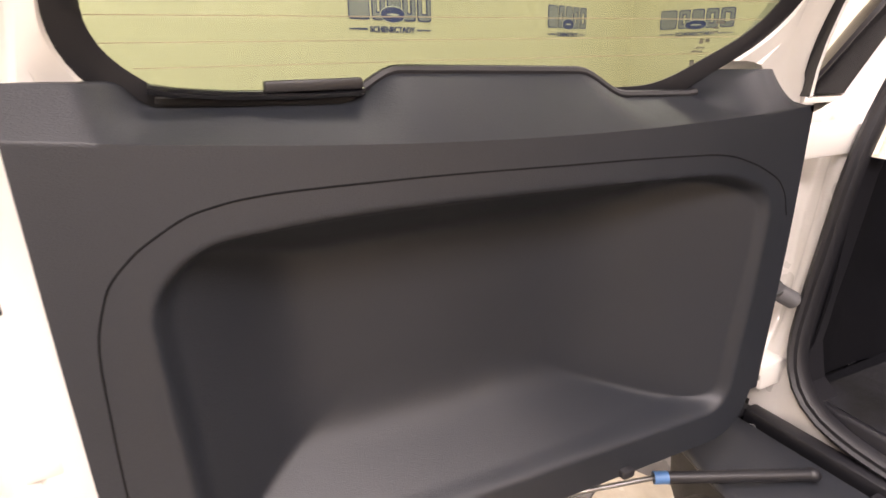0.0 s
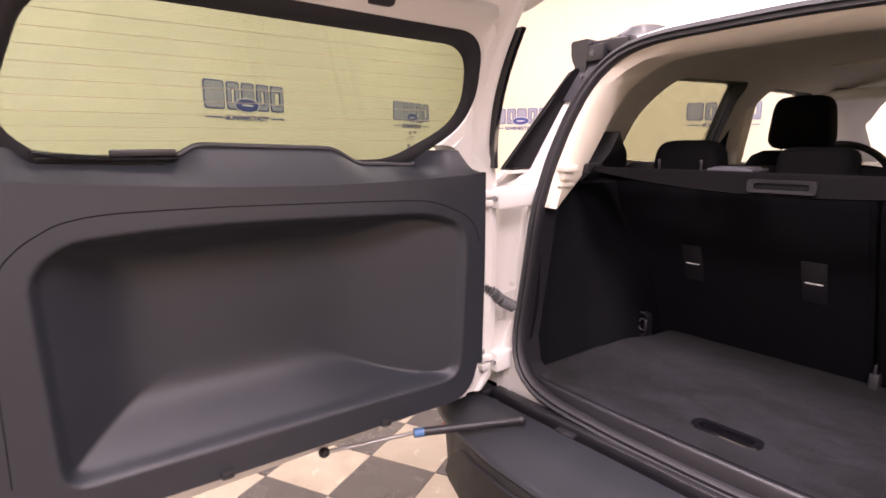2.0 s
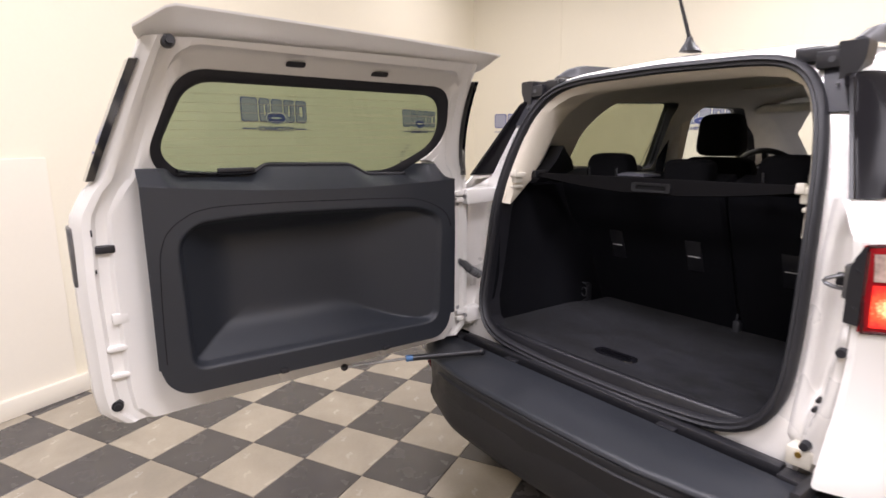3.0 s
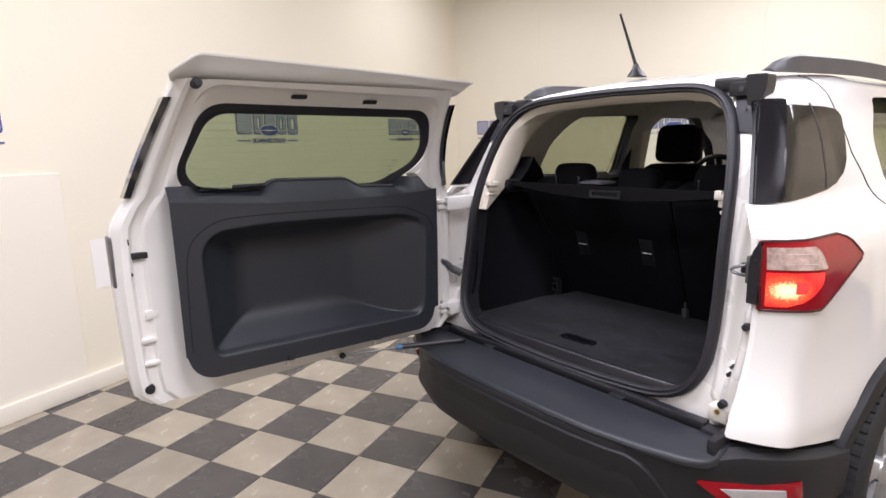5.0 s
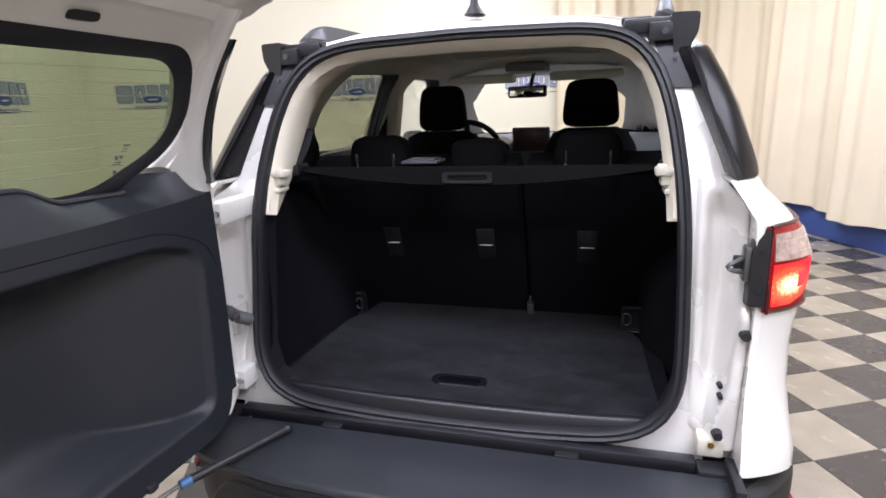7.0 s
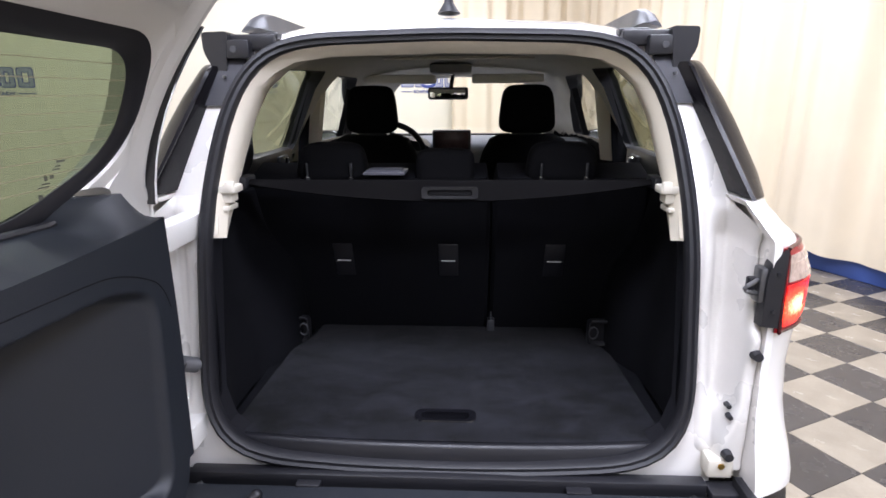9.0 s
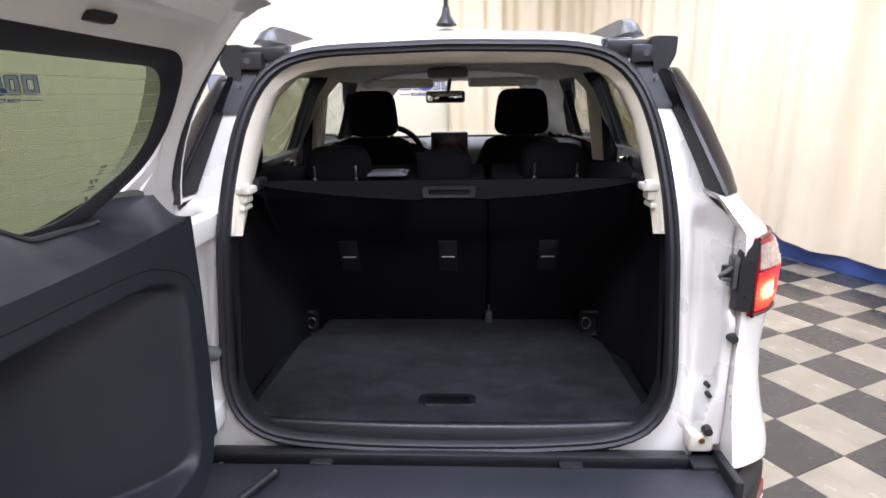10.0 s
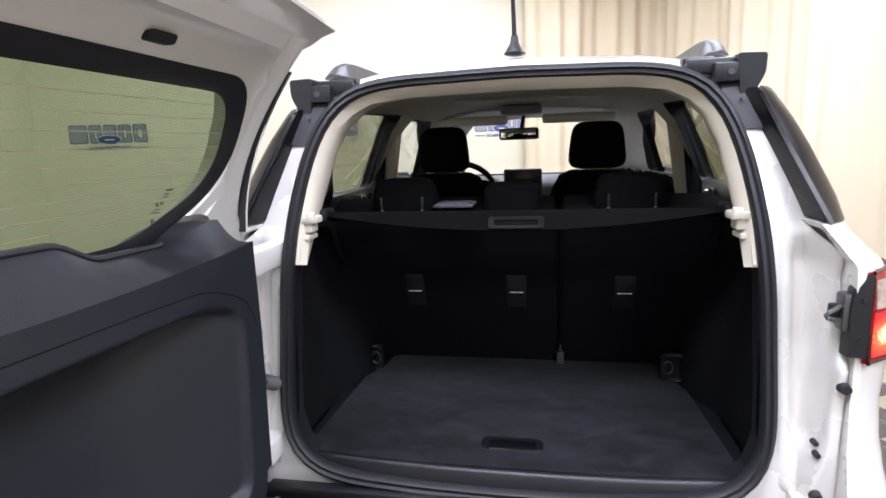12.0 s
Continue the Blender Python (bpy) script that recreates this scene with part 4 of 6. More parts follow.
# gloss black fin beside the tailgate, with its fixing flange
def fin(s):
    f = glass_patch(s, lambda z: corner_y(rear_level(z)) - 0.006 + 0.03 * max(0.0, (z - 1.50) / 0.02) ** 2, joint_y, [1.238, 1.2405, 1.243, 1.248, 1.255, 1.265] + list(np.linspace(1.282, 1.50, 16)) + [1.507, 1.513, 1.518], 0.007, FINM, "side_fin", "gloss black air deflector fin", 14, 0.009)
    bm = bmesh.new()
    rings = []
    for t in np.linspace(0, 1, 14):
        z = 1.240 + 0.274 * t
        x1, y1 = corner_x(z), corner_y(rear_level(z))
        x0 = x1 - (0.006 + 0.022 * t ** 1.5 if s > 0 else 0.014)
        rings.append([(s * (x1 + 0.001), y1 - 0.001, z), (s * x0, yr(z) - 0.004, z), (s * x0, yr(z) + 0.012, z), (s * (x1 - 0.002), y1 + 0.012, z)])
    loft(bm, rings)
    part("fin_flange", bm, FINM, f, "black plastic fixing flange")
    for z in (1.49,):
        bm = bmesh.new()
        x = corner_x(z) - 0.034
        y = yr(z) - 0.012
        cyl(bm, (s * x, y + 0.004, z), (s * x, y - 0.006, z), 0.0035, n=10)
        part("screw", bm, DSTEEL, f)
    bm = bmesh.new()
    rings = []
    for t in np.linspace(0, 1, 7):
        z = 1.425 + 0.125 * t
        rings.append([(s * (0.502 - 0.04 * t), yr(z) - 0.006, z), (s * (0.560 - 0.02 * t), yr(z) - 0.010, z), (s * (0.560 - 0.02 * t), yr(z) + 0.02, z), (s * (0.502 - 0.04 * t), yr(z) + 0.02, z)])
    loft(bm, rings)
    part("pillar_cap", bm, mat("cap_plastic", (0.030, 0.030, 0.035), 0.5, var=0.1, spec=0.3), car, "grey plastic pillar cap")


for s in (-1, 1):
    fin(s)


# bracket at the roof corner
def roof_bracket(s):
    bm = bmesh.new()
    m = Matrix.Translation((s * 0.490, 0.217, 1.551))
    box(bm, (s * 0.458, 0.248, 1.568), (0.120, 0.045, 0.034), 0.006)
    box(bm, (s * 0.428, 0.262, 1.582), (0.070, 0.05, 0.016), 0.005)
    box(bm, (s * 0.490, 0.230, 1.551), (0.072, 0.046, 0.042), 0.004)
    pts = rounded([(0.500, 1.590), (0.562, 1.588), (0.560, 1.545), (0.532, 1.488), (0.510, 1.492), (0.506, 1.550)], 0.008, 3)
    prism(bm, [(s * x, 0.206, z) for x, z in pts], (0, 0.056, 0))
    b = part("roof_bracket", bm, BLACK, car, "black plastic roof corner bracket")
    bm = bmesh.new()
    cyl(bm, m @ Vector((0, -0.008, 0.0)), m @ Vector((0, -0.012, 0.0)), 0.0075)
    part("bolt", bm, GREYPL, b)


for s in (-1, 1):
    roof_bracket(s)


# roof rails
def roof_rail(s):
    bm = bmesh.new()
    rings = []
    for t in np.linspace(0, 1, 30):
        y = 0.345 + 1.75 * t
        e = min(1, min(t, 1 - t) / 0.12)
        h = 0.046 * (1 - (1 - e) ** 2) ** 0.8 + 0.004
        x = 0.50 + 0.035 * math.sin(math.pi * t)
        z0 = 1.612 + 0.018 * math.sin(math.pi * t)
        w = 0.022
        rings.append([(s * (x - w), y, z0), (s * (x + w), y, z0 - 0.01), (s * (x + w * 0.7), y, z0 + h - 0.006), (s * (x + 0.004), y, z0 + h), (s * (x - w * 0.6), y, z0 + h - 0.004)])
    loft(bm, rings)
    part("roof_rail", bm, GREYPL, car, "dark grey plastic roof rail", 50)


for s in (-1, 1):
    roof_rail(s)

# antenna
bm = bmesh.new()
rings = []
for t, w, d in ((0.0, 0.030, 0.062), (0.012, 0.029, 0.061), (0.10, 0.026, 0.058), (0.35, 0.018, 0.046), (0.55, 0.0125, 0.032), (0.75, 0.0105, 0.020), (1.0, 0.009, 0.010)):
    z = 1.648 + 0.046 * t
    rings.append([(w * math.cos(a), 0.415 - 0.004 * t + (d * math.sin(a) if math.sin(a) > 0 else 0.6 * d * math.sin(a)), z) for a in np.linspace(0, 2 * math.pi, 20, endpoint=False)])
loft(bm, rings)
ant = part("antenna", bm, BLACK, car, "black roof antenna")
bm = bmesh.new()
cyl(bm, (0, 0.413, 1.688), (0, 0.305, 1.86), 0.0065, 0.0042, n=10)
part("antenna_mast", bm, RUBBER, ant)


# tail lights
LENSRIB = mat("lens_rib", (0.52, 0.42, 0.37), 0.15, coat=0.5, var=0.1)
RIMRED = mat("dark_red_rim", (0.045, 0.004, 0.006), 0.25, var=0.1)
def tail_light(s):
    bm = bmesh.new()
    # housing seen from the opening
    rings = []
    for z in np.linspace(0.985, 1.15, 6):
        c = 0.022 * max(0, (z - 1.11) / 0.04)
        rings.append([(s * (0.650 + c), -0.020, z), (s * (0.653 + c), -0.044, z), (s * 0.682, -0.052, z), (s * 0.684, -0.03, z), (s * 0.67, 0.0, z)])
    loft(bm, rings)
    t = part("tail_light", bm, BLACK, car, "lit red and clear wrap-around tail light")

    def lens(z0, z1, u0, u1, material, name, bulge=0.012, nz=6, nu=16, tip=None, label=""):
        bm = bmesh.new()
        outer, inner = [], []
        for z in np.linspace(z0, z1, nz):
            ro, ri = [], []
            for u in np.linspace(u0, u1, nu):
                x, y = plan(u, z)
                nx, ny = nrm(u, z)
                ro.append((s * (x + nx * bulge), y + ny * bulge, z))
                ri.append((s * (x - nx * 0.004), y - ny * 0.004, z))
            outer.append(ro + ri[::-1])
        loft(bm, outer)
        return part(name, bm, material, t, label, 45)

    def plan(u, z):
        """Along the corner: u 0 at the rear inner edge to 1 at the forward outline."""
        yend = float(np.interp(z, [0.972, 0.985, 1.083, 1.135, 1.152], [0.075, 0.105, 0.322, 0.262, 0.205]))
        y0 = -0.046
        y = y0 + (yend - y0) * u ** 1.2
        return max(0.678, lean_x(max(y, corner_y(z)), z)), y

    def nrm(u, z):
        a, b = plan(max(0, u - 0.02), z), plan(min(1, u + 0.02), z)
        t_ = Vector((b[0] - a[0], b[1] - a[1]))
        n_ = Vector((t_.y, -t_.x)).normalized()
        return n_.x, n_.y

    lens(0.973, 1.152, 0.0, 1.0, REDL, "red_lens", 0.006, 14, 30, label="deep red outer lens")

    zs = list(np.linspace(0.973, 1.152, 15))
    loop = [(plan(u, 0.973), 0.973) for u in np.linspace(0, 1, 10)] + [(plan(1.0, z), z) for z in zs[1:]] + [(plan(u, 1.152), 1.152) for u in np.linspace(0.9, 0, 10)] + [(plan(0.0, z), z) for z in zs[-2:0:-1]]
    bm = bmesh.new()
    tube(bm, [(s * (q[0] + 0.005), q[1] - 0.002, z) for q, z in loop], 0.004, 6, closed=True)
    part("lens_rim", bm, RIMRED, t, "dark red moulded rim")

    def inset_lens(z0, z1, y1, material, name, out, label, nz=9, nu=12, y0=-0.034):
        """A lens set in the red one; y1(z) gives its forward end."""
        bm = bmesh.new()
        rings = []
        for z in np.linspace(z0, z1, nz):
            ro, ri = [], []
            for u in np.linspace(0, 1, nu):
                y = y0 + (y1(z) - y0) * u
                a, b = lean_x(y - 0.004, z), lean_x(y + 0.004, z)
                n_ = Vector((0.008, a - b)).normalized()
                x = max(0.678, lean_x(y, z))
                ro.append((s * (x + n_.x * out), y + n_.y * out, z))
                ri.append((s * (x - n_.x * 0.004), y - n_.y * 0.004, z))
            rings.append(ro + ri[::-1])
        loft(bm, rings)
        return part(name, bm, material, t, label, 45)

    cl_ = inset_lens(1.080, 1.136, lambda z: 0.058 + 0.022 * (1 - max(0.0, (z - 1.09) / 0.046) ** 3), WHITEL, "clear_lens", 0.0085, "pale clear indicator lens")
    for z in (1.094, 1.119):
        bm = bmesh.new()
        tube(bm, [(s * (max(0.678, lean_x(y, z)) + 0.0088), y - 0.003, z) for y in np.linspace(-0.03, 0.045, 9)], 0.0009, 5)
        part("lens_rib", bm, LENSRIB, cl_, "pale moulded lens rib")
    inset_lens(0.984, 1.072, lambda z: -0.005 + 0.07 * min(1.0, max(0.0, (z - 0.984) / 0.06)) ** 0.6, STOPGLOW, "stop_lens", 0.0085, "glowing red stop lamp lens")
    inset_lens(1.018, 1.050, lambda z: 0.014 + 0.014 * math.sqrt(max(0.0, 1 - ((z - 1.034) / 0.017) ** 2)), REDGLOW, "lit_reflector", 0.0092, "round lamp reflector", 9, 8, 0.006)
    for z in (1.02, 1.10):
        bm = bmesh.new()
        cyl(bm, (s * 0.670, -0.044, z), (s * 0.670, -0.052, z), 0.004, n=8)
        part("screw", bm, BLACK, t)


for s in (-1, 1):
    tail_light(s)

# striker, bump stops and plugs on the latch-side pillar
bm = bmesh.new()
rings = []
box(bm, (0.652, -0.020, 1.070), (0.020, 0.036, 0.075), 0.006)
st = part("latch_striker", bm, DSTEEL, car, "worn steel latch striker")
bm = bmesh.new()
tube(bm, [(0.640, -0.03, 1.082), (0.626, -0.040, 1.078), (0.614, -0.043, 1.072), (0.610, -0.043, 1.067), (0.614, -0.043, 1.062), (0.626, -0.040, 1.057), (0.640, -0.03, 1.053)], 0.0045, 8)
part("striker_loop", bm, DSTEEL, st)
bm = bmesh.new()
box(bm, (0.640, -0.018, 1.071), (0.030, 0.016, 0.028), 0.004)
part("striker_hole", bm, BLACK, st, "dark opening behind the striker")
for x, y, z, r in ((0.658, -0.036, 0.917, 0.012), (0.618, -0.056, 0.690, 0.012), (0.622, -0.027, 0.790, 0.0065), (0.621, -0.042, 0.772, 0.0065)):
    bm = bmesh.new()
    cyl(bm, (x, y + (0.006 if r > 0.01 else 0.014), z), (x, y - 0.012 if r > 0.01 else y - 0.002, z), r, r * 0.8, n=16)
    part("bump_stop" if r > 0.01 else "drain_plug", bm, RUBBER, car, "black rubber bump stop" if r > 0.01 else "black rubber plug")
# pressed jamb panel of each pillar: flat by the seal, a deep fold, then a raised flange
def jamb_panel(s):
    bm = bmesh.new()
    rings = []
    for z in np.linspace(0.652, 1.228, 73):
        k = 0.034 * min(1.0, max(0.0, (z - 0.72) / 0.07), max(0.0, (1.205 - z) / 0.06))
        xi = float(np.interp(z, [0.64, 0.70, 0.76, 0.80, 0.86, 0.90, 1.0, 1.15, 1.23], [0.594, 0.600, 0.614, 0.624, 0.630, 0.634, 0.640, 0.640, 0.628]))
        xo = corner_x(z) - 0.012
        yf = float(np.interp(z, [0.64, 0.72, 0.80, 0.86, 0.95, 1.00, 1.13, 1.175, 1.20, 1.23], [-0.056, -0.052, -0.040, -0.036, -0.034, -0.002, 0.006, -0.010, 0.020, 0.085]))
        step = 0.004 * math.sin((z - 0.65) * 34) if z < 0.97 else 0.0
        y0 = yr(z) - 0.006 + 0.014 * max(0.0, (0.684 - z) / 0.032)
        kx = [0.550, 0.574, 0.586, 0.600, xi - 0.016, xi - 0.004, xi + 0.008, xi + 0.016, xo - 0.010, xo - 0.003, xo]
        ky = [y0 + 0.014, y0, y0 + 0.06 * k, y0 + 0.66 * k, y0 + 0.90 * k, y0 + 0.4 * k + 0.25 * (yf - y0), yf + 0.006, yf + step, yf + step, yf + 0.004, yf + 0.014]
        kx = list(np.maximum.accumulate(kx))
        xs = np.linspace(0.550, xo, 44)
        ys = np.interp(xs, kx, ky)
        for _ in range(3):
            ys[1:-1] = (ys[:-2] + 2 * ys[1:-1] + ys[2:]) / 4
        ys = np.where(xs > 0.638, np.minimum(ys, y0), ys)
        rings.append([(s * x, y, z) for x, y in zip(xs, ys)] + [(s * x, y + 0.0025, z) for x, y in zip(xs[::-1], ys[::-1])])
    loft(bm, rings)
    part("jamb_panel", bm, PEARL, car, "pearl white pressed door jamb", 60)


for s in (-1, 1):
    jamb_panel(s)
bm = bmesh.new()
box(bm, (0.607, -0.035, 0.655), (0.055, 0.05, 0.045), 0.006)
cl = part("pillar_clip", bm, PALEPL, car, "pale plastic bumper clip")
bm = bmesh.new()
cyl(bm, (0.607, -0.058, 0.664), (0.607, -0.063, 0.664), 0.007)
part("rivet", bm, mat("brass", (0.5, 0.32, 0.08), 0.4, metal=1.0), cl)


# hinges on the hinge-side pillar
def hinge(z):
    bm = bmesh.new()
    box(bm, (-0.578, 0.008, z), (0.05, 0.166, 0.055), 0.006)
    box(bm, (-0.595, -0.085, z + 0.012), (0.045, 0.05, 0.018), 0.004)
    box(bm, (-0.595, -0.085, z - 0.012), (0.045, 0.05, 0.018), 0.004)
    h = part("tailgate_hinge", bm, JAMB, car, "white painted tailgate hinge")
    bm = bmesh.new()
    cyl(bm, (-0.598, -0.092, z - 0.035), (-0.598, -0.092, z + 0.035), 0.009)
    part("hinge_pin", bm, STEEL, h)
    bm = bmesh.new()
    cyl(bm, (-0.565, -0.073, z), (-0.565, -0.08, z), 0.009, n=6)
    part("hinge_bolt", bm, STEEL, h)


hinge(1.165)
hinge(0.705)
bm = bmesh.new()
pts = [(-0.604, -0.080, 0.918), (-0.586, -0.062, 0.902), (-0.574, -0.045, 0.880), (-0.566, -0.004, 0.856)]
rings = []
for i_ in range(45):
    k = i_ / 44 * 3
    a, b = Vector(pts[min(2, int(k))]), Vector(pts[min(3, int(k) + 1)])
    p = a.lerp(b, k - int(k)) if k < 3 else b
    ax = (b - a).normalized()
    e1 = ax.cross(Vector((0, 0, 1))).normalized()
    e2 = e1.cross(ax)
    r = 0.0150 + 0.0030 * math.cos(i_ * math.pi / 2)
    rings.append([p + e1 * r * math.cos(q) + e2 * r * math.sin(q) for q in np.linspace(0, 2 * math.pi, 14, endpoint=False)])
loft(bm, rings)
part("cable_bellows", bm, mat("grey_rubber", (0.085, 0.085, 0.09), 0.6, var=0.15, scale=20), car, "ribbed grey rubber cable bellows")

# rear bumper
PX = [0.0, 0.30, 0.41, 0.50, 0.58, 0.65, 0.70, 0.75, 0.795, 0.825, 0.848]
PY = [-0.335, -0.325, -0.312, -0.285, -0.245, -0.190, -0.135, -0.075, -0.005, 0.09, 0.24]


def bumper_ring(x, y, nx, ny):
    f = 0.022 * (1 - min(1.0, max(0.0, (abs(x) - 0.55) / 0.1)))
    prof = [(0.14, 0.345), (0.06, 0.350), (0.034 + f * 0.3, 0.365), (0.022 + f * 0.3, 0.39), (0.010 + f * 0.4, 0.42), (0.006 + f * 0.6, 0.478), (0.005 + f * 0.7, 0.50), (0.003 + f * 0.9, 0.53), (0.003 + f, 0.555), (0.004 + f, 0.566), (0.006 + f, 0.574), (0.012 + f, 0.579), (0.034 + f, 0.584), (0.058 + f, 0.588), (0.066 + f, 0.588), (0.150, 0.590), (0.262, 0.594), (0.27, 0.585)]
    if abs(x) > 0.655:
        top = float(np.interp(y, [-0.20, -0.12, 0.0, 0.12, 0.30], [0.612, 0.626, 0.608, 0.582, 0.550]))
        prof = [(a if a < 0.03 else 0.03 + (a - 0.03) * 0.2, 0.345 + (z - 0.345) * (top - 0.345) / 0.261) for a, z in prof]
    return [(x - nx * a, y - ny * a, z) for a, z in prof]


bm = bmesh.new()
full = [(-x, y) for x, y in zip(PX[:0:-1], PY[:0:-1])] + list(zip(PX, PY))
dn = []
for (x0, y0), (x1, y1) in zip(full, full[1:]):
    for t in np.linspace(0, 1, 5, endpoint=False):
        dn.append((x0 + (x1 - x0) * t, y0 + (y1 - y0) * t))
dn.append(full[-1])
for _ in range(4):
    dn = [dn[0]] + [((dn[i - 1][0] + 2 * dn[i][0] + dn[i + 1][0]) / 4, (dn[i - 1][1] + 2 * dn[i][1] + dn[i + 1][1]) / 4) for i in range(1, len(dn) - 1)] + [dn[-1]]
rings = []
for i in range(len(dn)):
    a, b = dn[max(0, i - 1)], dn[min(len(dn) - 1, i + 1)]
    t = Vector((b[0] - a[0], b[1] - a[1])).normalized()
    rings.append(bumper_ring(dn[i][0], dn[i][1], t.y, -t.x))
loft(bm, rings)
bumper = part("rear_bumper", bm, BUMPER, car, "black textured plastic rear bumper", 35)
# raised lower panel of the bumper
bm = bmesh.new()
rings = []
for x in np.linspace(-0.60, 0.60, 61):
    y = float(np.interp(abs(x), PX, PY)) + 0.014 - 0.012 * max(0.0, (abs(x) - 0.5) / 0.1)
    e = min(1.0, max(0, (abs(x) - 0.44) / 0.16))
    zt = 0.556 - 0.15 * e ** 2.2
    rings.append([(x, y + 0.06, 0.350), (x, y + 0.030, 0.368), (x, y + 0.012, 0.40), (x, y + 0.004, max(0.41, zt - 0.012)), (x, y + 0.0035, max(0.412, zt - 0.004)), (x, y + 0.008, max(0.414, zt)), (x, y + 0.03, max(0.414, zt))])
loft(bm, rings)
part("lower_panel", bm, BUMPER, bumper, "black raised lower bumper panel")
# step pad on the bumper's top, its front edge turned down
bm = bmesh.new()
rings = []
for x in np.sin(np.linspace(-1, 1, 65) * math.pi / 2) * 0.668:
    ye = float(np.interp(abs(x), [0, 0.20, 0.35, 0.5, 0.6, 0.637, 0.655, 0.664, 0.668], [-0.303, -0.301, -0.294, -0.268, -0.239, -0.222, -0.205, -0.185, -0.16]))
    rings.append([(x, ye + 0.006, 0.570), (x, ye, 0.581), (x, ye + 0.002, 0.588), (x, ye + 0.007, 0.592), (x, ye + 0.016, 0.594), (x, ye * 0.62 - 0.035, 0.600), (x, ye * 0.5 - 0.047, 0.605), (x, -0.095, 0.607), (x, -0.088, 0.605), (x, -0.086, 0.585)])
loft(bm, rings)
part("step_pad", bm, PADPL, bumper, "grained loading step pad, its colour lifted for overhead light")
bm = bmesh.new()
box(bm, (0, -0.055, 0.606), (1.16, 0.035, 0.036), 0.006)
part("sill_strip", bm, BLACK, bumper, "black plastic strip under the seal")
for s in (-1, 1):
    bm = bmesh.new()
    box(bm, (s * 0.648, -0.115, 0.612), (0.022, 0.12, 0.052), 0.006)
    box(bm, (s * 0.615, -0.070, 0.608), (0.07, 0.05, 0.02), 0.005)
    part("end_cap", bm, BLACK, bumper, "black raised bumper end cap")
for x in (-0.30, 0.30):
    bm = bmesh.new()
    box(bm, (x, -0.078, 0.605), (0.055, 0.03, 0.012), 0.003)
    part("clip", bm, BLACK, bumper)


# reflector lamps low in the bumper
def reflector(s):
    def bx(x):
        return float(np.interp(x, PX, PY))

    bm = bmesh.new()
    q = [(0.635, 0.527), (0.80, 0.512), (0.803, 0.462), (0.712, 0.437)]
    q2 = [(0.674, 0.511), (0.786, 0.500), (0.789, 0.466), (0.727, 0.448)]
    f = lambda p, o: (s * p[0], bx(p[0]) - 0.004 - o, p[1])
    loft(bm, [[f(p, -0.02) for p in q], [f(p, 0.006) for p in q], [f(p, 0.004) for p in q2]], True, False, True)
    r = part("bumper_reflector", bm, REDL, car, "red reflector with a clear lamp")
    bm = bmesh.new()
    loft(bm, [[f(p, 0.0) for p in q2], [f((0.745 + (p[0] - 0.745) * 0.9, 0.482 + (p[1] - 0.482) * 0.9), 0.008) for p in q2]], True, False, True)
    part("reverse_lens", bm, mat("reverse_lens_plastic", (0.36, 0.35, 0.34), 0.12, coat=0.5, var=0.1, scale=60), r, "clear ribbed lamp lens")


for s in (-1, 1):
    reflector(s)


# wheels and arch cladding
def wheel(s, ya):
    w = thing("wheel", "", "")
    w.parent = car
    x = s * 0.765
    bm = bmesh.new()
    prof = [(-0.10, 0.235), (-0.105, 0.27), (-0.10, 0.31), (-0.085, 0.328), (-0.05, 0.335), (0.05, 0.335), (0.085, 0.328), (0.10, 0.31), (0.105, 0.27), (0.10, 0.235)]
    rings = [[(x + a, ya + r * math.cos(t), WR + r * math.sin(t)) for a, r in prof] for t in np.linspace(0, 2 * math.pi, 49)]
    loft(bm, rings)
    part("tyre", bm, TYRE, w, "black tyre", 40)
    bm = bmesh.new()
    for k in range(60):
        t = 2 * math.pi * k / 60
        m = Matrix.Translation((x, ya, WR)) @ Matrix.Rotation(t, 4, "X")
        box(bm, (s * 0.072, 0, 0.334), (0.035, 0.014, 0.008), 0, m)
        box(bm, (-s * 0.0, 0.015, 0.337), (0.06, 0.014, 0.006), 0, m)
    tagged(part("tread", bm, TYRE, w), kind="stuff")
    bm = bmesh.new()
    rim = [(-0.09, 0.235), (-0.085, 0.222), (-0.06, 0.205), (0.06, 0.20), (0.088, 0.222), (0.098, 0.236)]
    loft(bm, [[(x + s * a, ya + r * math.cos(t), WR + r * math.sin(t)) for a, r in rim] for t in np.linspace(0, 2 * math.pi, 41)])
    r_ = part("rim", bm, ALLOY, w, "silver alloy rim")
    for k in range(5):
        t = 2 * math.pi * k / 5
        bm = bmesh.new()
        m = Matrix.Translation((x, ya, WR)) @ Matrix.Rotation(t, 4, "X")
        pts = [(-0.022, 0.05), (0.022, 0.05), (0.045, 0.215), (-0.045, 0.215)]
        prism(bm, [m @ Vector((s * 0.062, a, b)) for a, b in pts], m.to_3x3() @ Vector((s * 0.02, 0, 0)))
        part("spoke", bm, ALLOY, r_)
    bm = bmesh.new()
    cyl(bm, (x + s * 0.0, ya, WR), (x + s * 0.088, ya, WR), 0.062, 0.05, n=24)
    cyl(bm, (x - s * 0.06, ya, WR), (x - s * 0.0, ya, WR), 0.14, n=24)
    part("hub_cap", bm, ALLOY, r_)


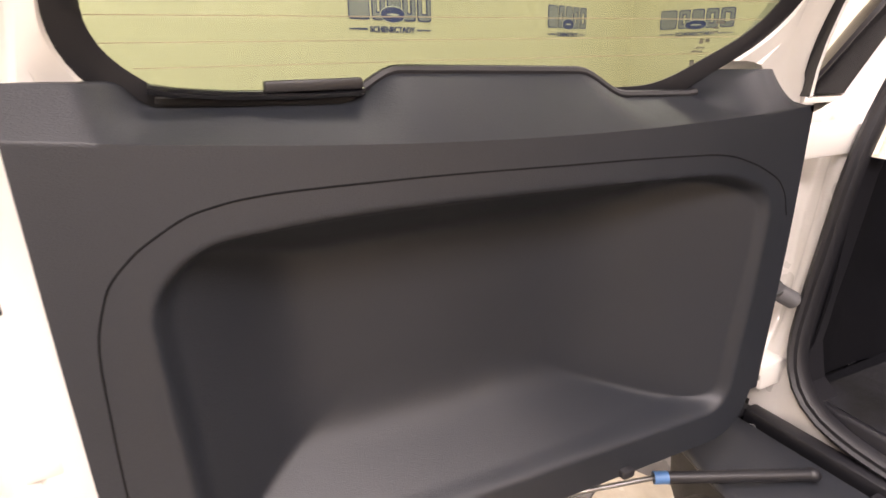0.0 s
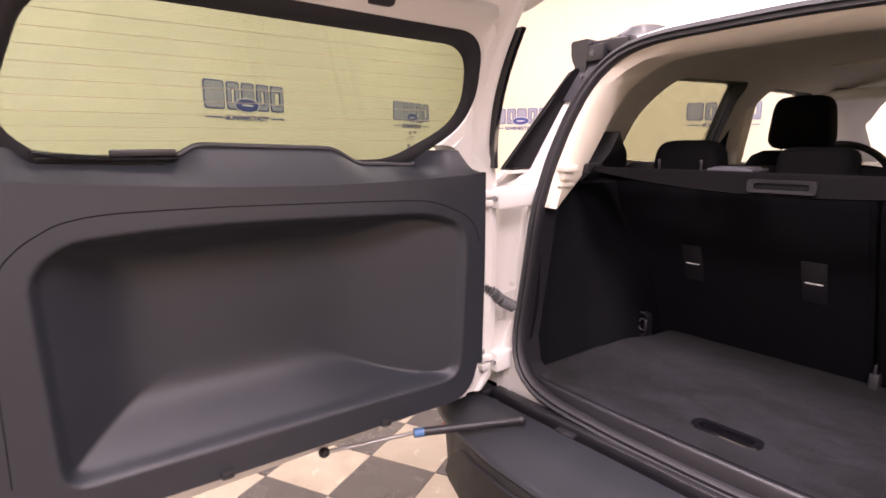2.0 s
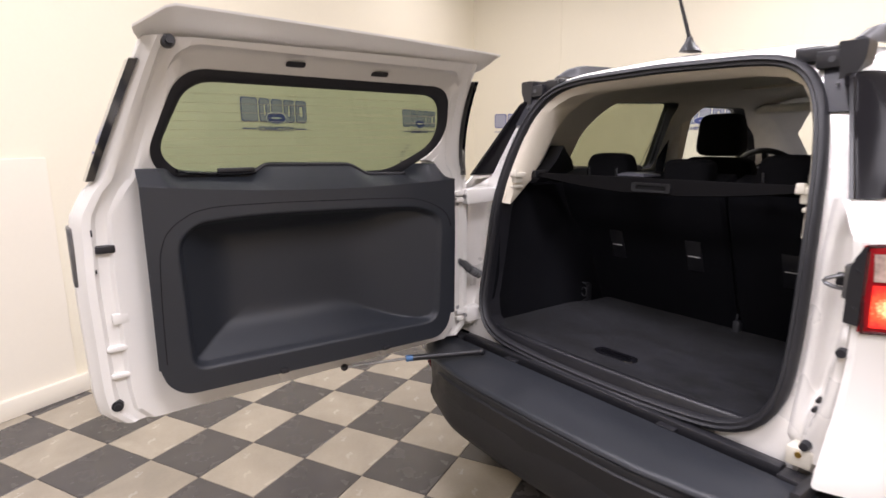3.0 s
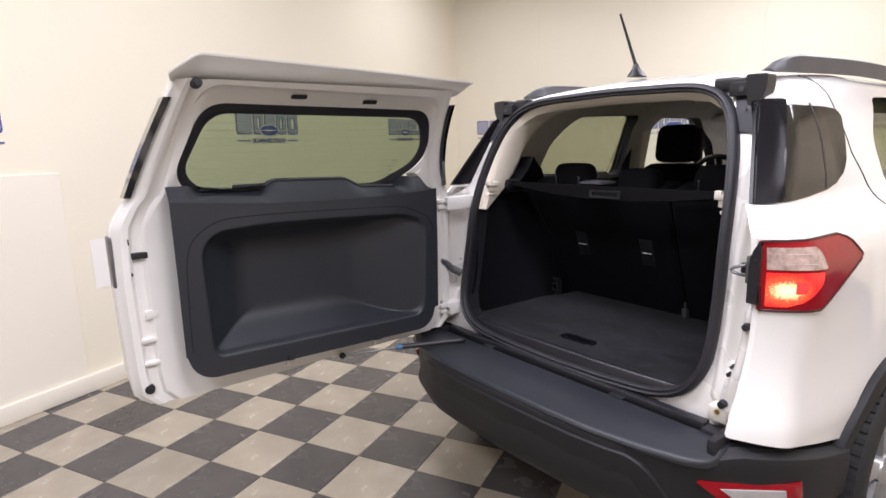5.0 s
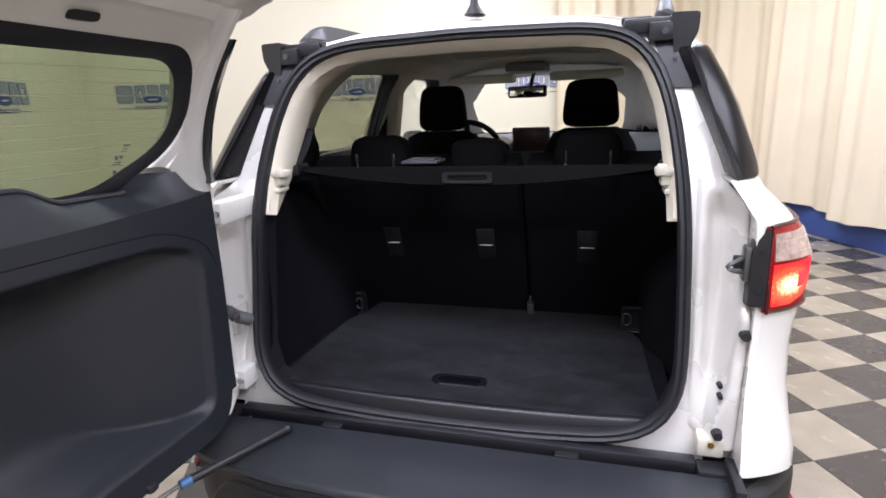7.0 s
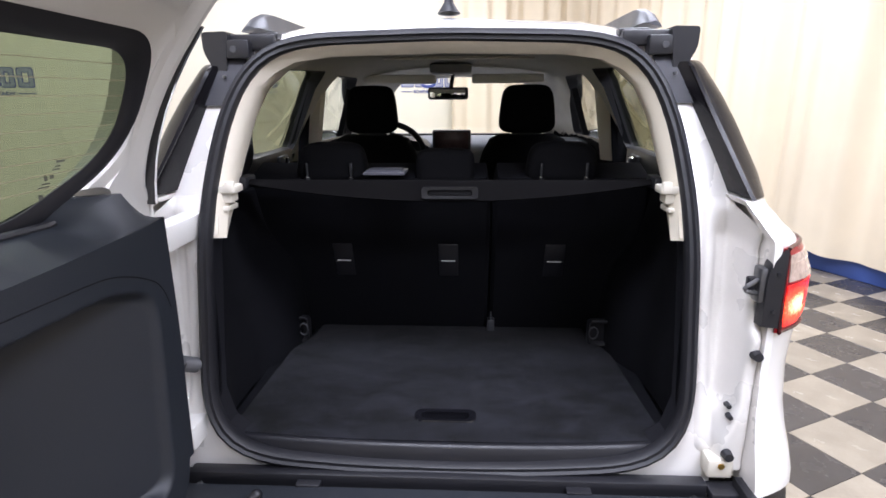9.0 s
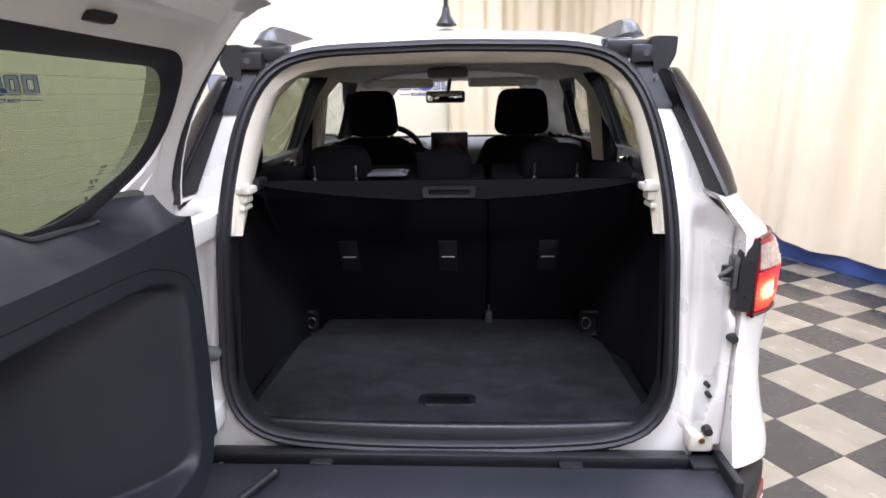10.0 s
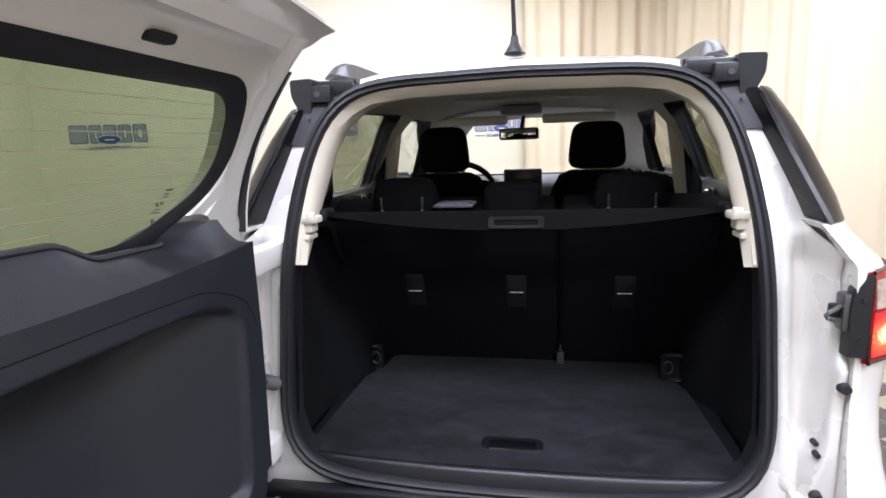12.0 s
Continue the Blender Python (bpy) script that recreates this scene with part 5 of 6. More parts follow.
for s in (-1, 1):
    for ya in (AX_R, AX_F):
        wheel(s, ya)
        bm = bmesh.new()
        rings = []
        for t in np.linspace(-0.25, math.pi + 0.25, 30):
            for_y, for_z = ya + 0.385 * math.cos(t), WR + 0.385 * math.sin(t)
            ring = []
            for r, o in ((0.376, -0.02), (0.376, 0.016), (0.392, 0.020), (0.425, 0.018), (0.432, 0.004), (0.43, -0.02)):
                yy, zz2 = ya + r * math.cos(t), WR + r * math.sin(t)
                xb = lean_x(min(3.5, yy), max(0.30, min(1.0, zz2)))
                ring.append((s * (xb + o), yy, zz2))
            rings.append(ring)
        loft(bm, rings)
        part("wheel_arch_trim", bm, BUMPER, car, "black plastic wheel arch cladding", 50)
    bm = bmesh.new()
    box(bm, (s * 0.855, 1.86, 0.36), (0.05, 1.75, 0.12), 0.015)
    part("side_sill", bm, BUMPER, car, "black plastic sill cladding")

# the dark reflection of the car's flank is put into the glass colour
DIMMIRROR = mat("darkened_mirror", (0.10, 0.12, 0.10), 0.03, metal=1.0, var=0.02)
# door shut lines, handles and outside mirrors
for s in (-1, 1):
    for line in ([(0.52, 1.60), (0.50, 1.50), (0.505, 1.36), (0.56, 1.22), (0.72, 1.02), (0.85, 0.86)], [(1.36, 1.58), (1.36, 1.2), (1.35, 0.8), (1.35, 0.42)], [(2.52, 1.18), (2.55, 0.9), (2.5, 0.42)]):
        bm = bmesh.new()
        fine = [(a[0] + (b[0] - a[0]) * t, a[1] + (b[1] - a[1]) * t) for a, b in zip(line, line[1:]) for t in np.linspace(0, 1, 10, endpoint=False)]
        tube(bm, [(s * (lean_x(y, z) + 0.0002), y, z) for y, z in fine], 0.0020, 6)
        part("shut_line", bm, RUBBER, car)
    for y in (0.95, 1.95):
        bm = bmesh.new()
        tube(bm, [(s * (0.866 + o), y + d, 1.06) for d, o in ((0, 0.0), (0.015, 0.03), (0.09, 0.036), (0.165, 0.03), (0.18, 0.0))], 0.012, 10, flat=(0.010, 0.015))
        part("door_handle", bm, PAINT, car, "white door handle")
    bm = bmesh.new()
    cushion(bm, (s * 0.862, 2.45, 1.162), (0.094, 0.070, 0.074), 0.5)
    box(bm, (s * 0.79, 2.48, 1.11), (0.10, 0.06, 0.03), 0.01)
    mo = part("door_mirror", bm, GLOSSB, car, "black door mirror")
    bm = bmesh.new()
    prism(bm, [(s * x, 2.378, z) for x, z in rounded([(0.785, 1.105), (0.920, 1.108), (0.944, 1.165), (0.935, 1.205), (0.785, 1.222)], 0.022)], (0, 0.004, 0))
    part("mirror_glass", bm, DIMMIRROR, mo, "mirror glass darkened to stand for a dark reflection")

# nose
bm = bmesh.new()
box(bm, (0, 4.0, 0.66), (1.0, 0.06, 0.20), 0.03)
part("grille", bm, BLACK, car, "black front grille")
for s in (-1, 1):
    bm = bmesh.new()
    cushion(bm, (s * 0.60, 3.86, 0.86), (0.15, 0.12, 0.07), 0.6)
    part("headlight", bm, CHROME, car, "clear headlight")
bm = bmesh.new()
box(bm, (0, 3.93, 0.42), (1.3, 0.16, 0.26), 0.05)
part("front_bumper", bm, BUMPER, car, "black lower front bumper")


# ---- the tailgate, in its own axes: u away from the hinge, w inwards, z up ----
def wf(z):
    """Inner face of the pressed frame."""
    return -0.02 + (0.225 * ((z - 1.12) / 0.44) ** 2 if z > 1.12 else 0.0)


def wg(z):
    """Plane of the glass."""
    return -0.085 + 0.165 * (z - 1.28) / 0.25


def inward(u, w, z):
    """Glass and trim stand proud of the pressed frame by about a twentieth of a metre."""
    k = 0.969
    return (1.423 + (u - 1.423) * k, 1.805 + (w - 1.805) * k, 1.395 + (z - 1.395) * k)


def move_in(bm):
    for v in bm.verts:
        v.co = inward(*v.co)
    return bm


def outward(u, z):
    """Undoes inward() for a place on the trim given as it stands."""
    return 1.423 + (u - 1.423) / 0.969, 1.395 + (z - 1.395) / 0.969


GATE = pose(-0.56, -0.09, 0, 0, 0, -90)
EZ = [0.625, 0.66, 0.72, 1.02, 1.19, 1.25, 1.285, 1.42, 1.562, 1.60]
EL = [1.17, 1.205, 1.215, 1.222, 1.215, 1.185, 1.155, 1.11, 1.065, 1.05]
EH = [-0.01, -0.045, -0.055, -0.06, -0.055, -0.035, 0.0, 0.05, 0.10, 0.115]
EDGE_T = [0.0, 0.009, 0.017, 0.025, 0.032, 0.040, 0.050, 0.060, 0.067, 0.074, 0.10]
EDGE_T = EDGE_T + [0.2, 0.35, 0.5, 0.65, 0.8] + [1 - t for t in EDGE_T[::-1]]
bm = bmesh.new()
rings = []
for z in np.concatenate([np.linspace(0.625, 1.08, 14), np.linspace(1.11, 1.60, 18)]):
    ul, uh = float(np.interp(z, EZ, EL)), float(np.interp(z, EZ, EH))
    w = wf(z)
    wo = min(w - 0.05, -0.15 + 0.26 * max(0, z - 1.15) / 0.45)
    ring = []
    for t in EDGE_T:
        u = uh + (ul - uh) * t
        dip = float(np.interp(min(t, 1 - t) * (ul - uh), [0.0, 0.012, 0.022, 0.040, 0.050, 0.075, 0.086], [0.030, 0.020, 0.004, 0.002, 0.013, 0.013, 0.0]))
        ring.append((u, w - dip, z))
    ring += [(ul + 0.004, w - 0.045, z), (ul, wo + 0.02, z), (ul - 0.03, wo, z), (uh + 0.03, wo, z), (uh, wo + 0.02, z), (uh - 0.004, w - 0.045, z)]
    rings.append(ring)
loft(bm, rings)
gate = obj("tailgate", bm, [JAMB], car, smooth=0)
gate.matrix_world = GATE
gate["label"] = "open white tailgate hinged at its side"
# window hole and hollow behind the trim panel
WIN = [(1.032, 1.33), (0.958, 1.548), (0.137, 1.538), (0.068, 1.36), (0.25, 1.245), (0.94, 1.25)]
WINR = rounded(WIN, [0.09, 0.07, 0.07, 0.10, 0.05, 0.05], 9)
bm = bmesh.new()
loft(bm, [[(0.57 + (u - 0.57) * k[0], wg(1.40 + (z - 1.40) * k[1]) + k[2], 1.40 + (z - 1.40) * k[1]) for u, z in WINR] for k in ((1.12, 1.20, -0.3), (1.04, 1.08, -0.010), (1.0, 1.0, 0.012), (1.01, 1.05, 0.022), (1.055, 1.26, 0.028), (1.072, 1.31, 0.042), (1.10, 1.40, 0.20))])
c1 = obj("cutter", move_in(bm), JAMB, smooth=0)
bm = bmesh.new()
prism(bm, [(u, -0.135, z) for u, z in rounded([(0.12, 0.70), (1.02, 0.72), (1.0, 1.235), (0.12, 1.225)], 0.08)], (0, 0.4, 0))
c2 = obj("cutter", bm, JAMB, smooth=0)
bm = bmesh.new()
prism(bm, [(u, -0.075, z) for u, z in rounded([(0.12, 1.10), (1.02, 1.10), (1.01, 1.315), (0.13, 1.305)], 0.04)], (0, 0.4, 0))
c3 = obj("cutter", bm, JAMB, smooth=0)
c1.matrix_world = c2.matrix_world = c3.matrix_world = GATE
bpy.context.view_layer.update()
cut(gate, c1, c2, c3)
resharpen(gate, 28)

# pressed ribs beside the latch
for u, z, w_, h_ in ((1.150, 0.84, 0.050, 0.016), (1.150, 0.765, 0.046, 0.014), (1.135, 0.92, 0.040, 0.030)):
    bm = bmesh.new()
    box(bm, (u, wf(z) - 0.008, z), (w_, 0.018, h_), 0.005)
    part("pressed_rib", bm, JAMB, gate)
# spoiler along the top
bm = bmesh.new()
rings = []
for u in [0.058, 0.062] + list(np.linspace(0.08, 0.99, 24)) + [1.010, 1.035, 1.060, 1.078]:
    t = (u - 0.058) / 1.02
    e = max(0.0, 4 * t * (1 - t))
    wi = 0.265 + 0.016 * e
    z = 1.623 + 0.034 * min(u, 1.0) - 0.052 * max(0.0, (u - 1.0) / 0.078)
    lift = 0.052 * max(0.0, (u - 1.0) / 0.078)
    rings.append([(u, wi, z + 0.006), (u, wi - 0.02, z + 0.010), (u, 0.10, z + 0.004), (u, -0.06, z - 0.03), (u, -0.08, z - 0.045), (u, -0.05, z - 0.055), (u, 0.06, z - 0.052 + lift * 0.4), (u, 0.15, z - 0.046 + lift * 0.5), (u, 0.19, z - 0.036 + lift * 0.5), (u, 0.22, z - 0.022 + lift * 0.3), (u, wi - 0.025, z - 0.008), (u, wi - 0.002, z + 0.001)])
rings = [[(0.58 + (u - 0.58) * (1 - 0.20 * max(0.0, 0.26 - w) / 0.34), w, z) for u, w, z in r] for r in rings]
loft(bm, rings)
part("spoiler", bm, PAINT, gate, "white roof spoiler", 40)

# glass with its black band and heater lines
bm = bmesh.new()
prism(bm, [(u, wg(z), z) for u, z in [(0.58 + (u - 0.58) * 1.03, 1.40 + (z - 1.40) * 1.06) for u, z in WINR]], (0, -0.004, 0))
gl = part("rear_glass", move_in(bm), TINT, gate, "green tinted heated rear glass", 0)
gl.visible_shadow = False
bm = bmesh.new()
inn = [(0.57 + (u - 0.57) * 0.942, 1.40 + (z - 1.40) * 0.83) for u, z in WINR]
mid = [(0.57 + (u - 0.57) * 0.975, 1.40 + (z - 1.40) * 0.93) for u, z in WINR]
outp = [(0.57 + (u - 0.57) * 1.006, 1.40 + (z - 1.40) * 1.015) for u, z in WINR]
loft(bm, [[(u, wg(z) + 0.001, z) for u, z in inn], [(u, wg(z) + 0.004, z) for u, z in inn], [(u, wg(z) + 0.014, z) for u, z in mid], [(u, wg(z) + 0.016, z) for u, z in outp], [(u, wg(z) - 0.01, z) for u, z in outp]], True, False, False)
part("glass_surround", move_in(bm), RUBBER, gate, "black rubber and painted glass edge", 60)
for k in range(9):
    z = 1.315 + k * 0.0225
    us = [u for (u, zz1), (u2, zz2) in zip(inn, inn[1:] + inn[:1]) if min(zz1, zz2) <= z <= max(zz1, zz2) and abs(zz1 - zz2) > 1e-6]
    u0, u1 = (min(us), max(us)) if len(us) > 1 else (0.2, 0.95)
    bm = bmesh.new()
    box(bm, ((u0 + u1) / 2, wg(z) + 0.0012, z), (u1 - u0, 0.0006, 0.0009))
    part("heater_line", move_in(bm), LINE, gl)
for du, dz, w_, h_ in ((0.0, 0.0, 0.009, 0.008), (0.004, 0.016, 0.022, 0.002), (0.002, 0.021, 0.018, 0.002), (0.008, 0.030, 0.007, 0.007), (-0.004, 0.031, 0.008, 0.005), (-0.006, 0.042, 0.016, 0.002), (-0.006, 0.047, 0.012, 0.002), (-0.008, 0.054, 0.018, 0.003)):
    bm = bmesh.new()
    z = 1.302 + dz
    box(bm, (0.222 + du, wg(z) + 0.0012, z), (w_, 0.0006, h_))
    part("glass_stamp", move_in(bm), STAMP, gl)

# trim panel with its moulded pocket
PKT = rounded([outward(*p) for p in ((0.165, 0.735), (0.992, 0.760), (1.004, 1.120), (0.950, 1.170), (0.800, 1.181), (0.540, 1.173), (0.255, 1.160), (0.150, 1.120))], [0.06, 0.05, 0.06, 0.05, 0.08, 0.08, 0.06, 0.05], 8)
PK = np.array(PKT)


def pocket_sd(u, z):
    """Distance inside (positive) or outside the pocket's rim."""
    a, b = PK, np.roll(PK, -1, 0)
    p = np.array([u, z])
    ab, ap = b - a, p - a
    t = np.clip((ap * ab).sum(1) / (ab * ab).sum(1), 0, 1)
    dist = np.sqrt((((a + ab * t[:, None]) - p) ** 2).sum(1)).min()
    c = ((a[:, 1] > z) != (b[:, 1] > z)) & (u < (b[:, 0] - a[:, 0]) * (z - a[:, 1]) / (b[:, 1] - a[:, 1] + 1e-12) + a[:, 0])
    return dist if c.sum() % 2 else -dist


def smooth_step(x):
    x = max(0.0, min(1.0, x))
    return x * x * (3 - 2 * x)


def trim_top(u):
    """Upper rim of the panel: ears at both ends, a hump in the middle."""
    base = 1.2665 + 0.034 * (u - 0.58)
    hump = 0.0325 * smooth_step((u - 0.348) / 0.088) * smooth_step((0.768 - u) / 0.075)
    ear = 0.040 * smooth_step((0.225 - u) / 0.085) + 0.024 * smooth_step((u - 0.95) / 0.06)
    slope = 0.066 * max(0.0, (0.118 - u) / 0.063)
    return base + hump + ear - slope


RIDGE = np.polyfit([0.058, 0.15, 0.316, 0.46, 0.604, 0.852, 0.95, 1.038], [1.238, 1.230, 1.226, 1.227, 1.231, 1.2433, 1.251, 1.264], 3)


def ridge(u):
    return float(np.polyval(RIDGE, u))


def trim_w(u, z):
    f = 0.022
    rz = ridge(u)
    top = trim_top(u)
    if z > rz:
        k = (z - rz) / max(0.01, top - rz)
        ear = min(1.0, smooth_step((0.225 - u) / 0.085) + smooth_step((u - 0.95) / 0.06))
        f -= 0.088 * k * (1 - 0.62 * ear)
    else:
        f -= 0.009 * smooth_step((1.08 - z) / 0.4)
    sd = pocket_sd(u, z)
    if sd > 0:
        zb = 0.712 + 0.030 * (u - 0.12)
        zt = 1.172 - 0.05 * max(0.0, 0.30 - u) - 0.02 * max(0.0, u - 0.85)
        ds = ((u - 0.120) / 0.27, (0.990 - u) / 0.155, (z - zb) / (0.098 - 0.052 * smooth_step((0.55 - u) / 0.36)), (zt - z) / 0.075, sd / 0.035)
        soft = -math.log(sum(math.exp(-11 * min(v, 4)) for v in (ds[0], ds[1], ds[3], ds[4]))) / 11 + 0.06
        d = max(0.0, -math.log(math.exp(-34 * min(soft, 2)) + math.exp(-34 * min(ds[2], 2))) / 34)
        d *= smooth_step(sd / 0.020)
        f -= 0.125 * d / (1 + d ** 7) ** (1 / 7)
    return f


bm = bmesh.new()
NU, NZ = 240, 190
cols = []
for u in np.linspace(0.055, 1.062, NU):
    r = 0.085
    e0 = min(1.0, max(0.0, (u - 0.075) / r)) if u < 0.5 else min(1.0, max(0.0, (1.055 - u) / r))
    zb = 0.668 + 0.030 * (u - 0.58) + r * (1 - math.sqrt(max(0.0, 1 - (1 - e0) ** 2)))
    zt = trim_top(u)
    cols.append([(u, trim_w(u, zb + (zt - zb) * k), zb + (zt - zb) * k) for k in list(np.linspace(0, 1, NZ - 30) * (ridge(u) - zb) / (zt - zb)) + list(np.linspace((ridge(u) - zb) / (zt - zb), 1, 31)[1:])])
vs = loft(bm, cols, closed=False)
be = [e for e in bm.edges if e.is_boundary]
q = bmesh.ops.extrude_edge_only(bm, edges=be)
for v in q["geom"]:
    if isinstance(v, bmesh.types.BMVert):
        v.co = (0.56 + (v.co.x - 0.56) * 0.905, v.co.y - 0.085, 0.97 + (v.co.z - 0.97) * (0.90 if v.co.z < 1.1 else 1.0))
trim = part("trim_panel", move_in(bm), TRIM, gate, "dark grey moulded tailgate trim with a deep pocket", 42)
bm = bmesh.new()
pts = [(u, trim_w(u, trim_top(u)) - 0.004, trim_top(u) + 0.003) for u in np.linspace(0.21, 0.95, 60)]
tube(bm, pts, 0.0065, 8)
part("trim_lip", move_in(bm), RUBBER, trim, "black rubber lip along the window")
SEAM = [outward(*p) for p in ((1.052, 0.80), (1.050, 0.95), (1.044, 1.09), (1.026, 1.142), (0.998, 1.170), (0.955, 1.195), (0.915, 1.203), (0.87, 1.206), (0.71, 1.204), (0.55, 1.198), (0.43, 1.194), (0.29, 1.187), (0.25, 1.180), (0.20, 1.163), (0.15, 1.138), (0.128, 1.112), (0.114, 1.07))]
bm = bmesh.new()
sp = []
for a, b in zip(SEAM, SEAM[1:]):
    for t in np.linspace(0, 1, 6, endpoint=False):
        sp.append((a[0] + (b[0] - a[0]) * t, a[1] + (b[1] - a[1]) * t))
for _ in range(3):
    sp = [sp[0]] + [tuple((np.array(sp[i - 1]) + 2 * np.array(sp[i]) + np.array(sp[i + 1])) / 4) for i in range(1, len(sp) - 1)] + [sp[-1]]
tube(bm, [(u, trim_w(u, z) - 0.0003, z) for u, z in sp], 0.0013, 6)
part("seam", move_in(bm), SEALM, trim, "fine dark seam round the pocket")
# wiper motor cover just above the rim
bm = bmesh.new()
tube(bm, [(u, wg(z) + 0.022, z) for u, z in ((0.955, 1.297), (0.93, 1.292), (0.88, 1.287), (0.80, 1.284), (0.74, 1.285))], 0.006, 10, flat=(0.010, 0.0055))
wc = part("wiper_cover", move_in(bm), GLOSSB, gate, "gloss black wiper linkage cover")
bm = bmesh.new()
box(bm, (0.795, wg(1.296) + 0.020, 1.294), (0.105, 0.014, 0.012), 0.003)
part("motor_cap", move_in(bm), BLACK, wc, "black wiper motor cap")

# frame details: plugs, latch, bolts, strips
for u, z in ((0.446, 1.557), (0.698, 1.566)):
    bm = bmesh.new()
    r_ = rounded([(u - 0.025, z - 0.006), (u + 0.025, z - 0.006), (u + 0.025, z + 0.006), (u - 0.025, z + 0.006)], 0.0058, 5)
    prism(bm, [(a, inward(a, wg(outward(a, b)[1]) + 0.034, b)[1], b) for a, b in r_], (0, -0.012, 0))
    part("oval_plug", bm, RUBBER, gate, "black oval rubber plug")
for u, z, r in ((1.006, 1.590, 0.016), (1.168, 0.682, 0.017)):
    bm = bmesh.new()
    w = wf(z) if z > 1 else -0.028
    cyl(bm, (u, w - 0.01, z), (u, w + 0.008, z), r, r * 0.85)
    cyl(bm, (u, w + 0.006, z), (u, w + 0.016, z), r * 0.55, r * 0.5)
    part("bump_stop", bm, RUBBER, gate, "black rubber bump stop")
bm = bmesh.new()
box(bm, (1.150, -0.028, 1.107), (0.044, 0.02, 0.020), 0.003)
la = part("latch", bm, BLACK, gate, "black tailgate latch slot")
for z in (1.155, 1.147, 1.052):
    bm = bmesh.new()
    box(bm, (1.176, -0.026, z), (0.004, 0.016, 0.010), 0.001)
    part("slot", bm, BLACK, la)
for s, (ua, ub) in ((1, (1.068, 1.165)), (-1, (0.085, 0.0))):
    bm = bmesh.new()
    rings = []
    for t in np.linspace(0, 1, 8):
        z = 1.556 - (0.275 if s > 0 else 0.310) * t
        u = ua + (ub - ua) * t
        w = wf(z) - 0.02 + (0.0 if s > 0 else 0.03 * t)
        rings.append([(u - s * 0.008, w + 0.004, z), (u + s * 0.010, w - 0.002, z), (u + s * 0.012, w - 0.05, z), (u - s * 0.004, w - 0.05, z)])
    loft(bm, rings)
    part("edge_strip", bm, GLOSSB, gate, "gloss black window edge strip", 40)
for u in (0.36, 0.72):
    bm = bmesh.new()
    box(bm, (u, 0.004, 0.655 + 0.03 * (u - 0.58)), (0.030, 0.02, 0.022), 0.004)
    cpl = part("clip_boss", bm, JAMB, gate)
    bm = bmesh.new()
    box(bm, (u, 0.010, 0.676 + 0.03 * (u - 0.58)), (0.024, 0.03, 0.016), 0.004)
    part("trim_clip", move_in(bm), RUBBER, trim, "black trim clip")
# outer lamp edge seen behind the latch side
bm = bmesh.new()
box(bm, (1.219, -0.075, 1.09), (0.012, 0.06, 0.155), 0.005)
part("outer_lamp_edge", bm, DSTEEL, gate, "dark grey edge of the outer lamp")
# gas strut from the bumper to the tailgate
strut = thing("gas_strut", "", "")
strut.parent = car
A, B, C = Vector((-0.395, -0.140, 0.622)), Vector((-0.518, -0.385, 0.618)), Vector((-0.558, -0.603, 0.629))
bm = bmesh.new()
cyl(bm, A, B, 0.0105, n=14)
part("strut_cylinder", bm, BLACK, strut, "black gas strut cylinder")
bm = bmesh.new()
cyl(bm, B, C, 0.0045, n=10)
part("strut_rod", bm, STEEL, strut, "steel strut rod")
bm = bmesh.new()
cyl(bm, B + (A - B) * 0.0, B + (A - B) * 0.09, 0.0112, n=14)
part("strut_collar", bm, mat("blue_collar", (0.06, 0.16, 0.34), 0.5), strut, "blue collar")
for p in (A, C):
    bm = bmesh.new()
    ball(bm, p, (0.013, 0.013, 0.012), 12)
    part("ball_socket", bm, BLACK, strut)

# ---- signs on the walls ----


def text_mesh(body_, width, height, depth, offset=0.0):
    cu = bpy.data.curves.new("text", "FONT")
    cu.body, cu.align_x, cu.align_y, cu.extrude, cu.offset = body_, "CENTER", "CENTER", 0.01, offset
    ob = bpy.data.objects.new("text", cu)
    scene.collection.objects.link(ob)
    dg = bpy.context.evaluated_depsgraph_get()
    dg.update()
    me = bpy.data.meshes.new_from_object(ob.evaluated_get(dg))
    bpy.data.objects.remove(ob)
    co = np.array([v.co[:] for v in me.vertices])
    lo, hi = co.min(0), co.max(0)
    bm = bmesh.new()
    bm.from_mesh(me)
    bpy.data.meshes.remove(me)
    for v in bm.verts:
        v.co = ((v.co.x - (lo[0] + hi[0]) / 2) / (hi[0] - lo[0]) * width, (v.co.y - (lo[1] + hi[1]) / 2) / (hi[1] - lo[1]) * height, (v.co.z - lo[2]) / (hi[2] - lo[2]) * depth)
    return bm


def text_data(name, *a, material=None):
    bm = text_mesh(*a)
    me = bpy.data.meshes.new(name)
    bm.to_mesh(me)
    bm.free()
    me.materials.append(material)
    return me


def bold_text(name, body_, width, height, depth, swell, material):
    """Letters thickened by copies shifted round a small circle, each a hair deeper."""
    me0 = text_data(name, body_, width - 2 * swell, height - 2 * swell, depth, material=material)
    bm = bmesh.new()
    for k in range(9):
        a = 2 * math.pi * k / 8
        n0 = len(bm.verts)
        bm.from_mesh(me0)
        bm.verts.ensure_lookup_table()
        r = swell if k < 8 else 0.0
        bmesh.ops.translate(bm, vec=(r * math.cos(a), r * math.sin(a), 0.00008 * k), verts=bm.verts[n0:])
    bm.to_mesh(me0)
    bm.free()
    return me0


